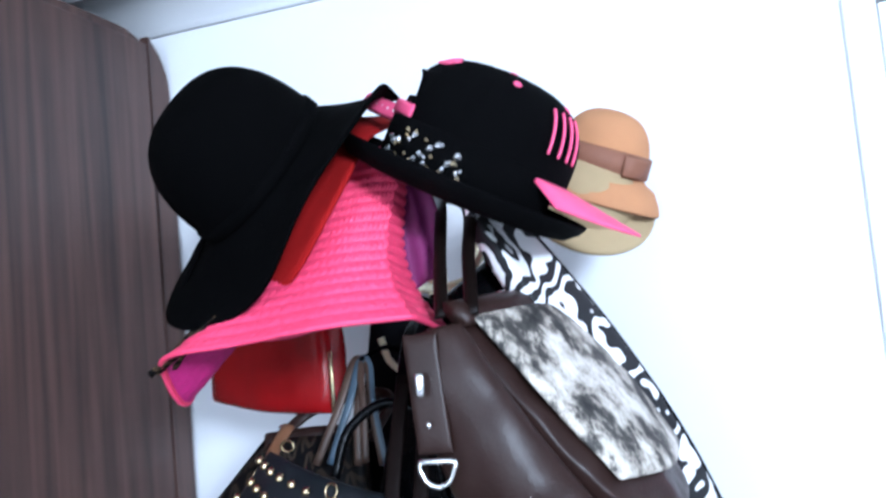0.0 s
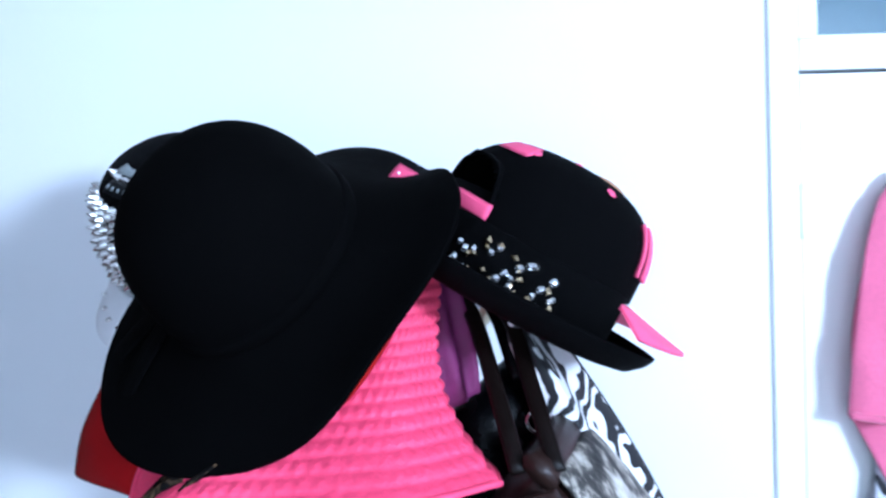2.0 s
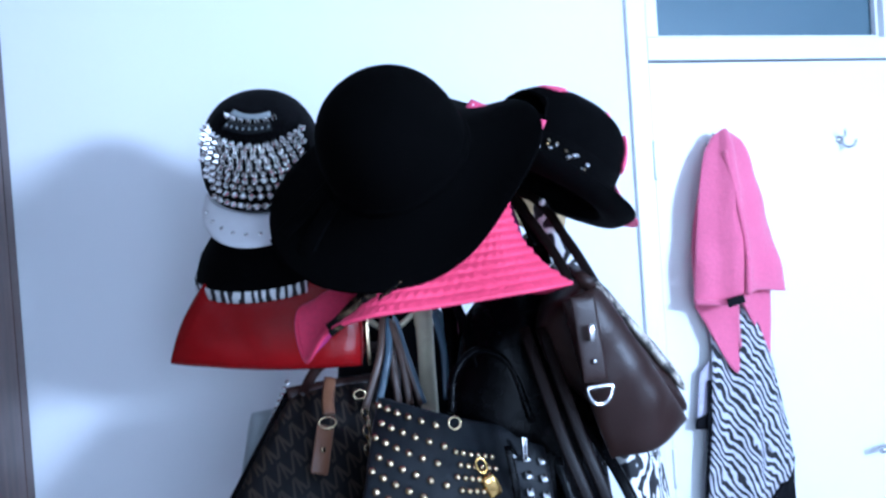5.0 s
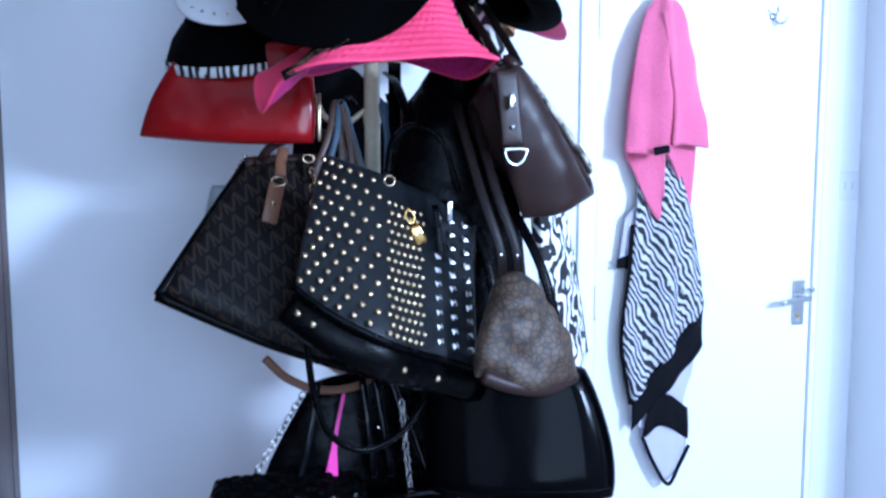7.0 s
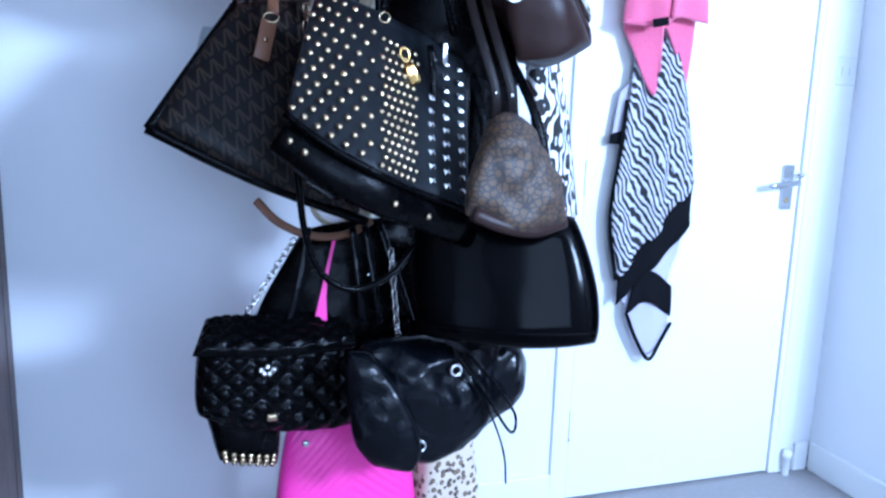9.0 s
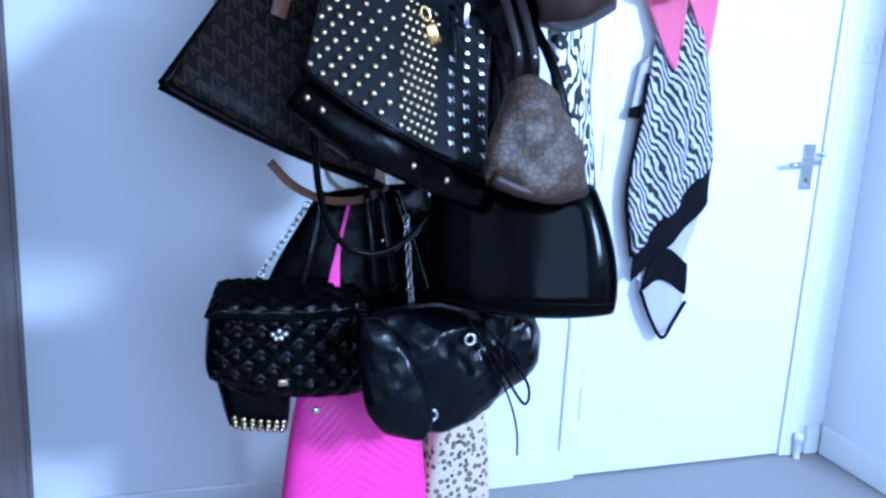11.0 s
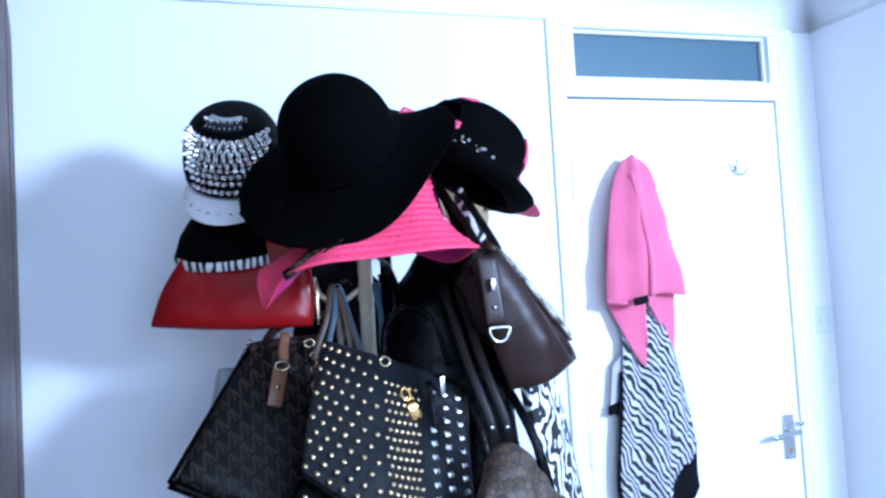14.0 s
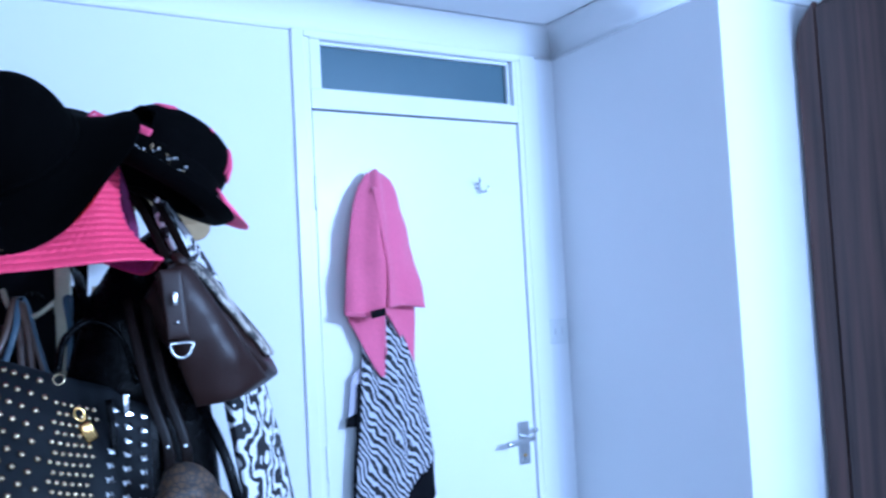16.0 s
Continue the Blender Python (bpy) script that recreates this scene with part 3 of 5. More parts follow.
# ---- the hat stand ----
PX, PY = -0.736, -0.404
st = thing("hat_stand", (PX, PY, 0), "cream and gold lacquered hat stand loaded with hats and bags", "hat stand")
part("pole", lathe([(0.0, 1.80), (0.012, 1.80), (0.016, 1.785), (0.0165, 1.50), (0.019, 1.495), (0.019, 1.475), (0.0165, 1.47), (0.0165, 0.06), (0.03, 0.05), (0.03, 0.03), (0.0, 0.03)], 24), M_POLE, st)
part("base", lathe([(0, 0.034), (0.05, 0.032), (0.16, 0.02), (0.175, 0.012), (0.175, 0.0), (0, 0.0)], 40), M_POLE, st)
for k in range(6):
    a = radians(60 * k + 20)
    c, s = math.cos(a), math.sin(a)
    part("upper_hook", sweep([(0.014 * c, 0.014 * s, 1.60), (0.09 * c, 0.09 * s, 1.61), (0.15 * c, 0.15 * s, 1.66), (0.17 * c, 0.17 * s, 1.72)], 0.006, n=18, side=(0, 0, 1)), M_POLE, st)
    a += radians(30)
    c, s = math.cos(a), math.sin(a)
    if s < 0:
        continue
    part("lower_hook", sweep([(0.014 * c, 0.014 * s, 1.50), (0.06 * c, 0.06 * s, 1.47), (0.10 * c, 0.10 * s, 1.49), (0.115 * c, 0.115 * s, 1.53)], 0.006, n=16, side=(0, 0, 1)), M_POLE, st)
    part("bottom_hook", sweep([(0.014 * c, 0.014 * s, 0.98), (0.06 * c, 0.06 * s, 0.95), (0.10 * c, 0.10 * s, 0.97), (0.115 * c, 0.115 * s, 1.01)], 0.006, n=16, side=(0, 0, 1)), M_POLE, st)


# ---- hats ----
def dome(r, h, t=0.004, steps=14, p=2.6):
    """The profile of a hat crown, open below, with an inner side."""
    out = []
    for k in range(steps + 1):
        a = math.pi / 2 * k / steps
        out.append((r * max(0.0, math.cos(a)) ** (2 / p), h * math.sin(a) ** (2 / p)))
    out[-1] = (0.0, h)
    inner = [(max(0, q - t), z - t if z > t else z) for q, z in reversed(out)]
    return inner, out


def brimmed_hat(name, at, up, forward, r, h, profile, material, label, wave=None, band=None, sx=1.0, crown_p=2.6):
    """A hat with a crown and a brim turned from profile, (distance past the crown, height) pairs."""
    o = thing(name, axes(at, up, forward), label, "hat", "hats on the stand")
    inner, out = dome(r, h, 0.003, 16, crown_p)
    part("crown", lathe(out, 56, sx=sx), material, o)
    top = [(r + d, z) for d, z in profile]
    low = [(q - 0.0005, z - 0.0035) for q, z in reversed(top)]
    part("brim", lathe([(r - 0.002, 0.004)] + top + low, 96, bend=wave, sx=sx), material, o)
    if band:
        part("band", lathe([(r + 0.0005, 0.002), (r + 0.0035, 0.004), (r + 0.003, band[1]), (r - 0.002, band[1] + 0.002)], 56, sx=sx), band[0], o, band[2])
    return o


FU, FF = (-0.48, -0.66, 0.60), (1, 0, 0)


def floppy(r, z, a):
    """Droops and swells of a soft brim round the hat."""
    k = max(0.0, r - 0.10) / 0.123

    def near(deg, wide):
        d = (math.degrees(a) - deg + 180) % 360 - 180
        return math.exp(-(d / wide) ** 2)
    w = 0.050 * near(-22, 40) + 0.016 * near(-136, 40) + 0.022 * near(195, 34) - 0.034 * near(82, 40) - 0.022 * near(42, 24) + 0.005 * math.sin(5 * a)
    return r + k * (-0.026 * near(-50, 30) - 0.026 * near(-90, 30) - 0.040 * near(35, 34)), z + k ** 1.4 * w


felt = brimmed_hat("floppy_felt_hat", (-0.838, -0.733, 1.755), FU, FF, 0.107, 0.138, [(0.006, -0.002), (0.03, -0.016), (0.06, -0.030), (0.09, -0.040), (0.113, -0.046), (0.116, -0.048)], M_FELT,
                   "wide-brimmed black wool felt floppy hat on top of the stand", floppy, (M_FELT, 0.018, "narrow black felt band"))
part("bow", sweep([(-0.104, -0.03, 0.004), (-0.140, -0.055, -0.008), (-0.168, -0.080, -0.018), (-0.186, -0.104, -0.030)], 0.016, 0.0025, 16, 8, side=(0, 0, 1)), M_FELT, felt)
part("bow_tail", sweep([(-0.104, 0.0, 0.006), (-0.148, -0.012, -0.008), (-0.188, -0.024, -0.018), (-0.222, -0.036, -0.030)], 0.016, 0.0025, 16, 8, side=(0, 0, 1)), M_FELT, felt)

def red_brim(r, z, a):
    """The red hat's brim: it follows the felt brim, but is cut short beside the straw hat."""
    k = max(0.0, r - 0.10) / 0.10
    d = math.degrees(a)
    r, z = floppy(r, z, a)
    return r - k * 0.05 * math.exp(-((d + 360 if d < -180 else d) / 34) ** 2) - k * 0.05 * math.exp(-((d - 360) / 34) ** 2), z


brimmed_hat("red_felt_hat", (-0.822, -0.708, 1.741), FU, FF, 0.098, 0.09, [(0.01, -0.004), (0.04, -0.02), (0.060, -0.028), (0.074, -0.036), (0.084, -0.042)], M_REDFELT,
            "red wool felt hat tucked under the black floppy hat", red_brim)


def cap(name, at, up, forward, r, h, crown_mat, bill_mat, label, bill=0.07, drop=0.012, open_back=False, flat=1.0):
    """A peaked cap: panelled crown, sweatband, bill, eyelets."""
    o = thing(name, axes(at, up, forward), label, "cap", "hats on the stand")

    def seam(q, z, a):
        s = abs(math.sin(3 * a))
        return q * (1 - 0.012 * (1 - s) ** 6), z
    inner, out = dome(r, h, 0.004, 36, 2.9)

    def shell(profile):
        """A crown with the arched gap over the strap at its back."""
        bm = lathe(profile, 120, bend=seam, sx=1.05)
        gap = []
        for f in bm.faces:
            c = f.calc_center_median()
            d = (math.degrees(math.atan2(c.y, c.x)) % 360 - 180) / 34
            if open_back and abs(d) < 1 and 0.016 < c.z < 0.62 * h * math.sqrt(1 - d * d):
                gap.append(f)
        bmesh.ops.delete(bm, geom=gap, context="FACES")
        return bm
    part("crown", shell(out), crown_mat, o)
    part("crown_lining", shell(inner), M_COTTON, o)
    part("sweatband", lathe([(r - 0.003, 0.002), (r - 0.005, 0.03), (r - 0.0065, 0.03), (r - 0.0045, 0.001)], 64, sx=1.05), M_COTTON, o)
    bm = bmesh.new()
    rows = []
    n, m = 28, 8
    for s in (0, 1):
        for i in range(n + 1):
            a = radians(-62 + 124 * i / n)
            row = []
            for j in range(m + 1):
                k = j / m
                reach = bill * math.cos(a * 1.22) ** 0.7 if abs(a * 1.22) < math.pi / 2 else 0
                x, y = r * 1.05 * math.cos(a) + k * reach, r * math.sin(a) * (1 + 0.04 * k)
                z = -drop * k - flat * 0.10 * (y * y) / r * (0.3 + k) - s * 0.003
                row.append(bm.verts.new((x, y, z)))
            rows.append(row)
    for s in (0, 1):
        for i in range(n):
            for j in range(m):
                a, b = rows[s * (n + 1) + i], rows[s * (n + 1) + i + 1]
                bm.faces.new((a[j], b[j], b[j + 1], a[j + 1]))
    for i in range(n):
        a, b = rows[i], rows[i + 1]
        c, d = rows[n + 1 + i], rows[n + 2 + i]
        bm.faces.new((a[m], b[m], d[m], c[m]))
        bm.faces.new((a[0], c[0], d[0], b[0]))
    part("bill", bm, bill_mat, o)
    return o


# black and pink snapback
SU, SF = (0.50, 0.0, 0.86), (0.786, 0.407, -0.457)
SC = Vector((-0.572, -0.668, 1.750))
snap = cap("snapback_cap", SC, SU, SF, 0.108, 0.100, M_COTTON, M_PINKTHREAD, "black snapback cap with hot pink peak, eyelets and strap", 0.110, 0.014, True, 0.9)


def on_dome(r, h, ang, el, p=2.9, off=0.0):
    c, s = math.cos(el) ** (2 / p), math.sin(el) ** (2 / p)
    n = Vector((math.cos(ang) * math.cos(el), math.sin(ang) * math.cos(el), math.sin(el) * r / h)).normalized()
    return Vector((r * 1.05 * c * math.cos(ang), r * c * math.sin(ang), h * s)) + n * off, n


eyelet = stud_mesh("eyelet", 0.0055, 0.002, M_PINKTHREAD, 12)
for k in range(6):
    q, n = on_dome(0.108, 0.100, radians(30 + 60 * k), radians(52), off=-0.0003)
    share("eyelet", eyelet, snap, facing(q, n))
part("top_button", lathe([(0, 0.006), (0.005, 0.005), (0.008, 0.0)], 14), M_PINKTHREAD, snap).matrix_basis = Matrix.Translation((0, 0, 0.099))
for k in range(4):
    pts = []
    for j in range(6):
        q, n = on_dome(0.108, 0.100, radians(-58 + 9 * k), radians(8 + 6.5 * j), off=0.002)
        pts.append(q)
    part("front_lettering_bar", sweep(pts, 0.0035, 0.002, 14, 6, side=(1, 0, 0.3)), M_PINKTHREAD, snap, "raised pink embroidery bar")
pts = [on_dome(0.108, 0.100, radians(a), radians(50), off=0.001)[0] for a in (-178, -164, -150)]
part("back_patch", sweep(pts, 0.013, 0.0012, 12, 6, side=(-0.5, -0.4, 0.8)), M_PINKTHREAD, snap, "pink embroidered patch")
part("back_opening", sweep([on_dome(0.108, 0.100, radians(a), radians(e), off=0.0008)[0] for a, e in ((-213, 3), (-206, 22), (-193, 29), (-180, 31), (-167, 29), (-154, 22), (-147, 3))], 0.004, 0.0018, 24, 6), M_COTTON, snap)
part("snap_strap", sweep([(-0.097, -0.062, 0.010), (-0.1150, -0.022, 0.012), (-0.1170, 0.02, 0.012), (-0.104, 0.066, 0.012)], 0.009, 0.0016, 20, 6, side=(-1, 0, 0)), M_PINKTHREAD, snap)
tail = part("loose_strap", sweep([(-0.108, -0.020, 0.004), (-0.136, 0.016, 0.004), (-0.158, 0.052, 0.006)], 0.011, 0.0018, 16, 6, side=(-0.4, -0.9, 0.2)), M_PINKTHREAD, snap, "pink plastic strap end with holes")
hole = stud_mesh("strap_hole", 0.0016, 0.0006, M_WHITEVINYL, 8)
for k in range(6):
    q = Vector((-0.117, -0.008, 0.004)).lerp(Vector((-0.154, 0.045, 0.006)), k / 5)
    share("strap_hole", hole, tail, facing(q + Vector((-0.0012, -0.0024, 0.0006)), (-0.4, -0.9, 0.2)))

# black hat with jewelled band under the snapback
GU = (0.50, -0.04, 0.86)
gem_hat = brimmed_hat("jewelled_black_hat", (-0.597, -0.690, 1.706), GU, SF, 0.092, 0.075, [(0.004, -0.004), (0.018, -0.008), (0.034, -0.004), (0.046, 0.008), (0.050, 0.016)], M_COTTON,
                      "black hat with a jewelled band under the snapback cap", None, (M_COTTON, 0.055, "black cotton band"), 1.12)
gem, gem2 = stud_mesh("gem", 0.0042, 0.0036, M_GEM, 6, False), stud_mesh("gold_gem", 0.0045, 0.003, M_GOLD, 4, False)
rnd = random.Random(4)
for k in range(40):
    a, z = radians(-160 + 62 * rnd.random()), 0.006 + 0.038 * rnd.random()
    n = Vector((math.cos(a), math.sin(a), 0))
    share("gem" if k % 3 else "gold_gem", gem if k % 3 else gem2, gem_hat, facing(Vector((0.0958 * 1.12 * n.x, 0.0958 * n.y, z)), n, 30 * k) @ Matrix.Diagonal((0.7 + 0.6 * rnd.random(), 1, 1, 1)))

# tan trilby and beige cap behind
tan = brimmed_hat("tan_trilby", (-0.478, -0.335, 1.760), (0.40, -0.12, 0.90), (1, 0, -0.3), 0.066, 0.096, [(0.004, -0.003), (0.018, -0.010), (0.030, -0.030), (0.034, -0.042)], M_TAN,
                  "tan felt trilby with a brown ribbon band", None, (M_TANBAND, 0.036, "brown ribbon band"), 1.1)
part("ribbon_bow", sweep([(0.044, -0.060, 0.018), (0.055, -0.056, 0.019), (0.066, -0.045, 0.019), (0.072, -0.032, 0.018)], 0.017, 0.004, 12, 8, side=(0, -1, 0)), M_TANBAND, tan)
brimmed_hat("beige_sun_hat", (-0.492, -0.360, 1.722), (0.42, -0.72, 0.55), (1, 0, -0.8), 0.072, 0.06, [(0.004, -0.002), (0.016, -0.006), (0.028, -0.012), (0.032, -0.016)], M_BEIGE, "plain beige cotton sun hat hanging by its brim", None, None, 1.05, 2.2)

# spiked trucker cap and zebra-trimmed hat
CU, CF = (-0.10, -0.62, 0.78), (-0.28, -0.70, -0.62)
CC = Vector((-1.005, -0.385, 1.768))
spiked = cap("spiked_trucker_cap", CC, CU, CF, 0.106, 0.150, M_MESH, M_WHITEVINYL, "black mesh cap with silver spikes and a silver-white peak", 0.078, 0.012)
spike, rivet = stud_mesh("spike", 0.0068, 0.013, M_SILVER, 8, False), stud_mesh("rivet", 0.0035, 0.002, M_SILVER, 8)
pan = []
for i in range(11):
    row = []
    for j in range(9):
        row.append(on_dome(0.106, 0.150, radians(-70 + 140 * i / 10), radians(2 + 46 * j / 8), off=0.0015)[0])
    pan.append(row)
bm = bmesh.new()
vv = [[bm.verts.new(q) for q in row] for row in pan]
for i in range(10):
    for j in range(8):
        bm.faces.new((vv[i][j], vv[i + 1][j], vv[i + 1][j + 1], vv[i][j + 1]))
part("front_panel", bm, M_COTTON, spiked, "black cotton front panel")
for j in range(10):
    cnt, wide = 11 + j // 2, 38 + 3.6 * j
    for i in range(cnt):
        q, n = on_dome(0.106, 0.150, radians(wide * (2 * (i + 0.5 * (j % 2)) / (cnt - 0.5) - 1)), radians(2 + 4.8 * j), off=0.001)
        share("spike", spike, spiked, facing(q, n) @ Matrix.Diagonal((1, 1, 0.6 + 0.35 * rnd.random(), 1)))
for i in range(9):
    a = radians(-48 + 12 * i)
    share("rivet", rivet, spiked, facing(Vector((0.106 * 1.05 * math.cos(a) + 0.052 * math.cos(a * 1.22), 0.111 * math.sin(a), -0.006 - 0.95 * 0.1 * math.sin(a) ** 2 * 0.105)), (0, 0, 1)))
bd = part("badge", sweep([on_dome(0.106, 0.150, radians(a), radians(60), off=0.004)[0] for a in (-34, 0, 34)], 0.011, 0.002, 14, 6, side=(0.3, 0, 1)), M_GREYLEATHER, spiked, "dark grey name plate")
for k in range(8):
    q = on_dome(0.106, 0.150, radians(-30 + 8.5 * k), radians(60), off=0.0065)[0]
    part("letter_bar", boxed((-0.0016, -0.0028, 0), (0.0016, 0.0028, 0.0008)), M_GREYPVC, bd).matrix_basis = facing(q, (0.3, 0, 1))
for k in range(7):
    q, n = on_dome(0.106, 0.150, radians(-45 + 15 * k), radians(68), off=0.001)
    share("spike", spike, spiked, facing(q, n) @ Matrix.Diagonal((0.9, 0.9, 0.8, 1)))
part("back_tab", sweep([(0.030, -0.032, 0.146), (0.040, 0.0, 0.146), (0.032, 0.032, 0.146)], 0.011, 0.002, 12, 6, side=(0, 0, 1)), M_GREYPVC, spiked)

zeb = brimmed_hat("zebra_trim_hat", (-1.005, -0.385, 1.676), (-0.15, -0.30, 0.94), (1, 0, 0), 0.10, 0.02, [(0.008, -0.006), (0.028, -0.030), (0.042, -0.060), (0.046, -0.074)], M_COTTON,
                  "black bucket hat with a zebra print brim edge", None, None, 1.0)
part("brim_trim", lathe([(0.1448, -0.064), (0.1470, -0.068), (0.1492, -0.083), (0.1460, -0.084), (0.1440, -0.068)], 96), M_ZEBRATRIM, zeb, "zebra print edging")

# ---- pink straw hat ----
straw = thing("pink_straw_hat", (-0.78, -0.69, 1.537), "hot pink braided straw sun hat with a bent brim", "hat", "hats on the stand")
O = Vector((-0.78, -0.66, 1.55))
RIM = [(-0.622, -0.795, 1.572), (-0.70, -0.838, 1.570), (-0.82, -0.824, 1.560), (-0.915, -0.808, 1.553), (-0.966, -0.757, 1.532), (-0.990, -0.680, 1.486), (-0.985, -0.610, 1.555), (-0.885, -0.565, 1.562), (-0.74, -0.545, 1.598), (-0.632, -0.655, 1.554)]
TOP = [(-0.670, -0.650, 1.785), (-0.685, -0.668, 1.785), (-0.70, -0.672, 1.784), (-0.715, -0.668, 1.782), (-0.722, -0.65, 1.78), (-0.718, -0.632, 1.78), (-0.70, -0.622, 1.782), (-0.682, -0.628, 1.784), (-0.673, -0.638, 1.785)]


def straw_shell(inset, rows=54, ribs=18, n=260):
    bm = bmesh.new()
    low = smooth_line([Vector(p) - O for p in RIM] + [Vector(RIM[0]) - O], n + 1)[:-1]
    top = smooth_line([Vector(p) - O for p in TOP] + [Vector(TOP[0]) - O], n + 1)[:-1]
    g = []
    for i in range(n):
        col = []
        for j in range(rows * 2 + 1):
            v = j / (rows * 2)
            p = low[i].lerp(top[i], v)
            c = (sum(low, Vector()) / n).lerp(sum(top, Vector()) / n, v)
            d = (p - c)
            flare = 1.0 - 0.25 * math.sin(math.pi * v)
            rib = 0.0032 * abs(math.sin(math.pi * ribs * v)) ** 0.7 + 0.0012 * math.sin(i * 1.6 + 2.0 * (j // 6)) * abs(math.sin(math.pi * ribs * v))
            col.append(bm.verts.new(c + d * flare + d.normalized() * (rib - inset)))
        g.append(col)
    for i in range(n):
        a, b = g[i], g[(i + 1) % n]
        for j in range(rows * 2):
            bm.faces.new((a[j], b[j], b[j + 1], a[j + 1]))
    return bm


part("brim", straw_shell(0.0), M_STRAW, straw)
part("lining", straw_shell(0.006), M_STRAWIN, straw, "magenta underside of the brim")
part("brim_edge", sweep([Vector(p) - O for p in RIM], 0.0035, n=110, seg=8, closed=True, side=(0, 0, 1)), M_STRAW, straw)
net = thing("purple_net_scarf", (-0.66, -0.65, 1.607), "sheer purple net scarf beside the straw hat", "scarf")
part("cloth", cloth(Sheet([[(-0.02, -0.06, -0.02), (-0.03, -0.04, 0.06), (-0.05, -0.02, 0.15)], [(0.03, -0.02, 0.0), (0.02, 0.0, 0.07), (0.0, 0.0, 0.15)]], (0.6, -0.8, 0)), 0.003, 14, 24, 0.008, 4, 0.004), M_PURPLE, net)
leo = thing("leopard_scarf", (-0.87, -0.74, 1.60), "dark leopard print scarf tucked between felt and straw hats", "scarf")
c0 = leo.matrix_basis.translation + Vector((0, 0.012, 0.022))
part("cloth", cloth(Sheet([[Vector(p) - c0 for p in c] for c in (((-0.965, -0.800, 1.538), (-0.905, -0.806, 1.574), (-0.835, -0.800, 1.618)), ((-0.966, -0.785, 1.546), (-0.912, -0.790, 1.586), (-0.845, -0.782, 1.630)), ((-0.960, -0.755, 1.550), (-0.915, -0.765, 1.592), (-0.86, -0.755, 1.632)))], (-0.3, -0.8, 0.5)), 0.004, 16, 40, 0.005, 4, 0.006), M_LEOPARD, leo)



# ---- bags ----
LOAD = Vector((0.019, -0.017, -0.012))
BASE = {}


def bag(name, label, at, move=LOAD, category="bag"):
    """A bag whose points are given about the unloaded stand; move: how far the load has pulled it."""
    o = thing(name, Vector(at) + move, label, category, "bags on the stand")
    BASE[o.name] = Vector(at)
    return o


def rel(o, *pts):
    c = BASE.get(o.name, o.matrix_basis.translation)
    return [Vector(p) - c for p in pts]


def rings(o, name, pts, r, t, material, parent=None, nrm=(0, -1, 0), sx=1.0, sz=1.0):
    me = mesh_of(name, torus(r, t, 20, 6, sx, sz), material)
    for p in pts:
        ob = share(name, me, parent or o, Matrix.Translation(Vector(p) - BASE[o.name]) @ Vector(nrm).to_track_quat("-Y", "Z").to_matrix().to_4x4())


# red patent clutch
b = bag("red_patent_bag", "glossy red patent leather handbag hanging by its strap", (-1.03, -0.38, 1.5), Vector((-0.005, -0.048, -0.010)))
sh = Sheet([rel(b, (-1.19, -0.30, 1.452), (-1.160, -0.33, 1.53), (-1.115, -0.36, 1.605)), rel(b, (-1.03, -0.40, 1.438), (-1.02, -0.40, 1.53), (-1.01, -0.40, 1.63)), rel(b, (-0.868, -0.47, 1.436), (-0.868, -0.47, 1.53), (-0.88, -0.46, 1.63))], (-0.4, -0.9, 0))
part("body", bag_body(sh, 0.022, 0.05, 9, 44, 0.005, 10, 0.02), M_REDPATENT, b)
part("zip_pull", boxed((-0.003, -0.004, -0.06), (0.003, 0.0, 0.03), 0.001), M_GOLD, b, "thin gold zip pull").matrix_basis = Matrix.Translation(rel(b, (-0.862, -0.485, 1.50))[0])
part("strap", sweep(rel(b, (-1.02, -0.36, 1.60), (-0.92, -0.38, 1.63), (-0.80, -0.40, 1.62)), 0.007, 0.003, 20, 8), M_REDPATENT, b)

# brown monogram tote
b = bag("monogram_tote_bag", "brown monogram canvas tote with tan leather tag", (-1.0, -0.55, 1.2))
OUT = (-0.25, -0.9, 0.3)
sh = Sheet([rel(b, (-1.186, -0.612, 1.178), (-1.10, -0.545, 1.295), (-1.02, -0.478, 1.40)), rel(b, (-1.00, -0.622, 1.085), (-0.97, -0.56, 1.25), (-0.95, -0.475, 1.408)), rel(b, (-0.80, -0.60, 1.005), (-0.83, -0.54, 1.22), (-0.87, -0.462, 1.41))], OUT)
part("body", bag_body(sh, 0.03, 0.10, 7, 30, 0.006, 7, 0.06), M_MONO, b)
part("base_trim", sweep([sh.at(u, 0.012) - Vector((0, 0.004, 0.002)) for u in (0.0, 0.25, 0.5, 0.75, 1.0)], 0.010, 0.009, 24, 8), M_BLACKLEATHER, b)
part("side_trim", sweep([sh.at(0.012, v) + sh.normal(0.05, v) * 0.004 for v in (0.0, 0.3, 0.6, 1.0)], 0.009, 0.006, 20, 8), M_BLACKLEATHER, b)
part("top_trim", sweep([sh.at(u, 0.985) + sh.normal(u, 0.95) * 0.006 for u in (0.0, 0.5, 1.0)], 0.014, 0.008, 20, 8), M_BROWN, b)
tag_ = part("luggage_tag", boxed((-0.014, -0.004, -0.075), (0.014, 0.0, 0.0), 0.003), M_TANLEATHER, b, "tan leather tag")
tag_.matrix_basis = Matrix.Translation(rel(b, (-0.975, -0.585, 1.365))[0]) @ pose(0, 0, 0, -18, 18, 8)
part("tag_plate", boxed((-0.004, -0.0058, -0.042), (0.004, -0.0038, -0.034)), M_GOLD, tag_)
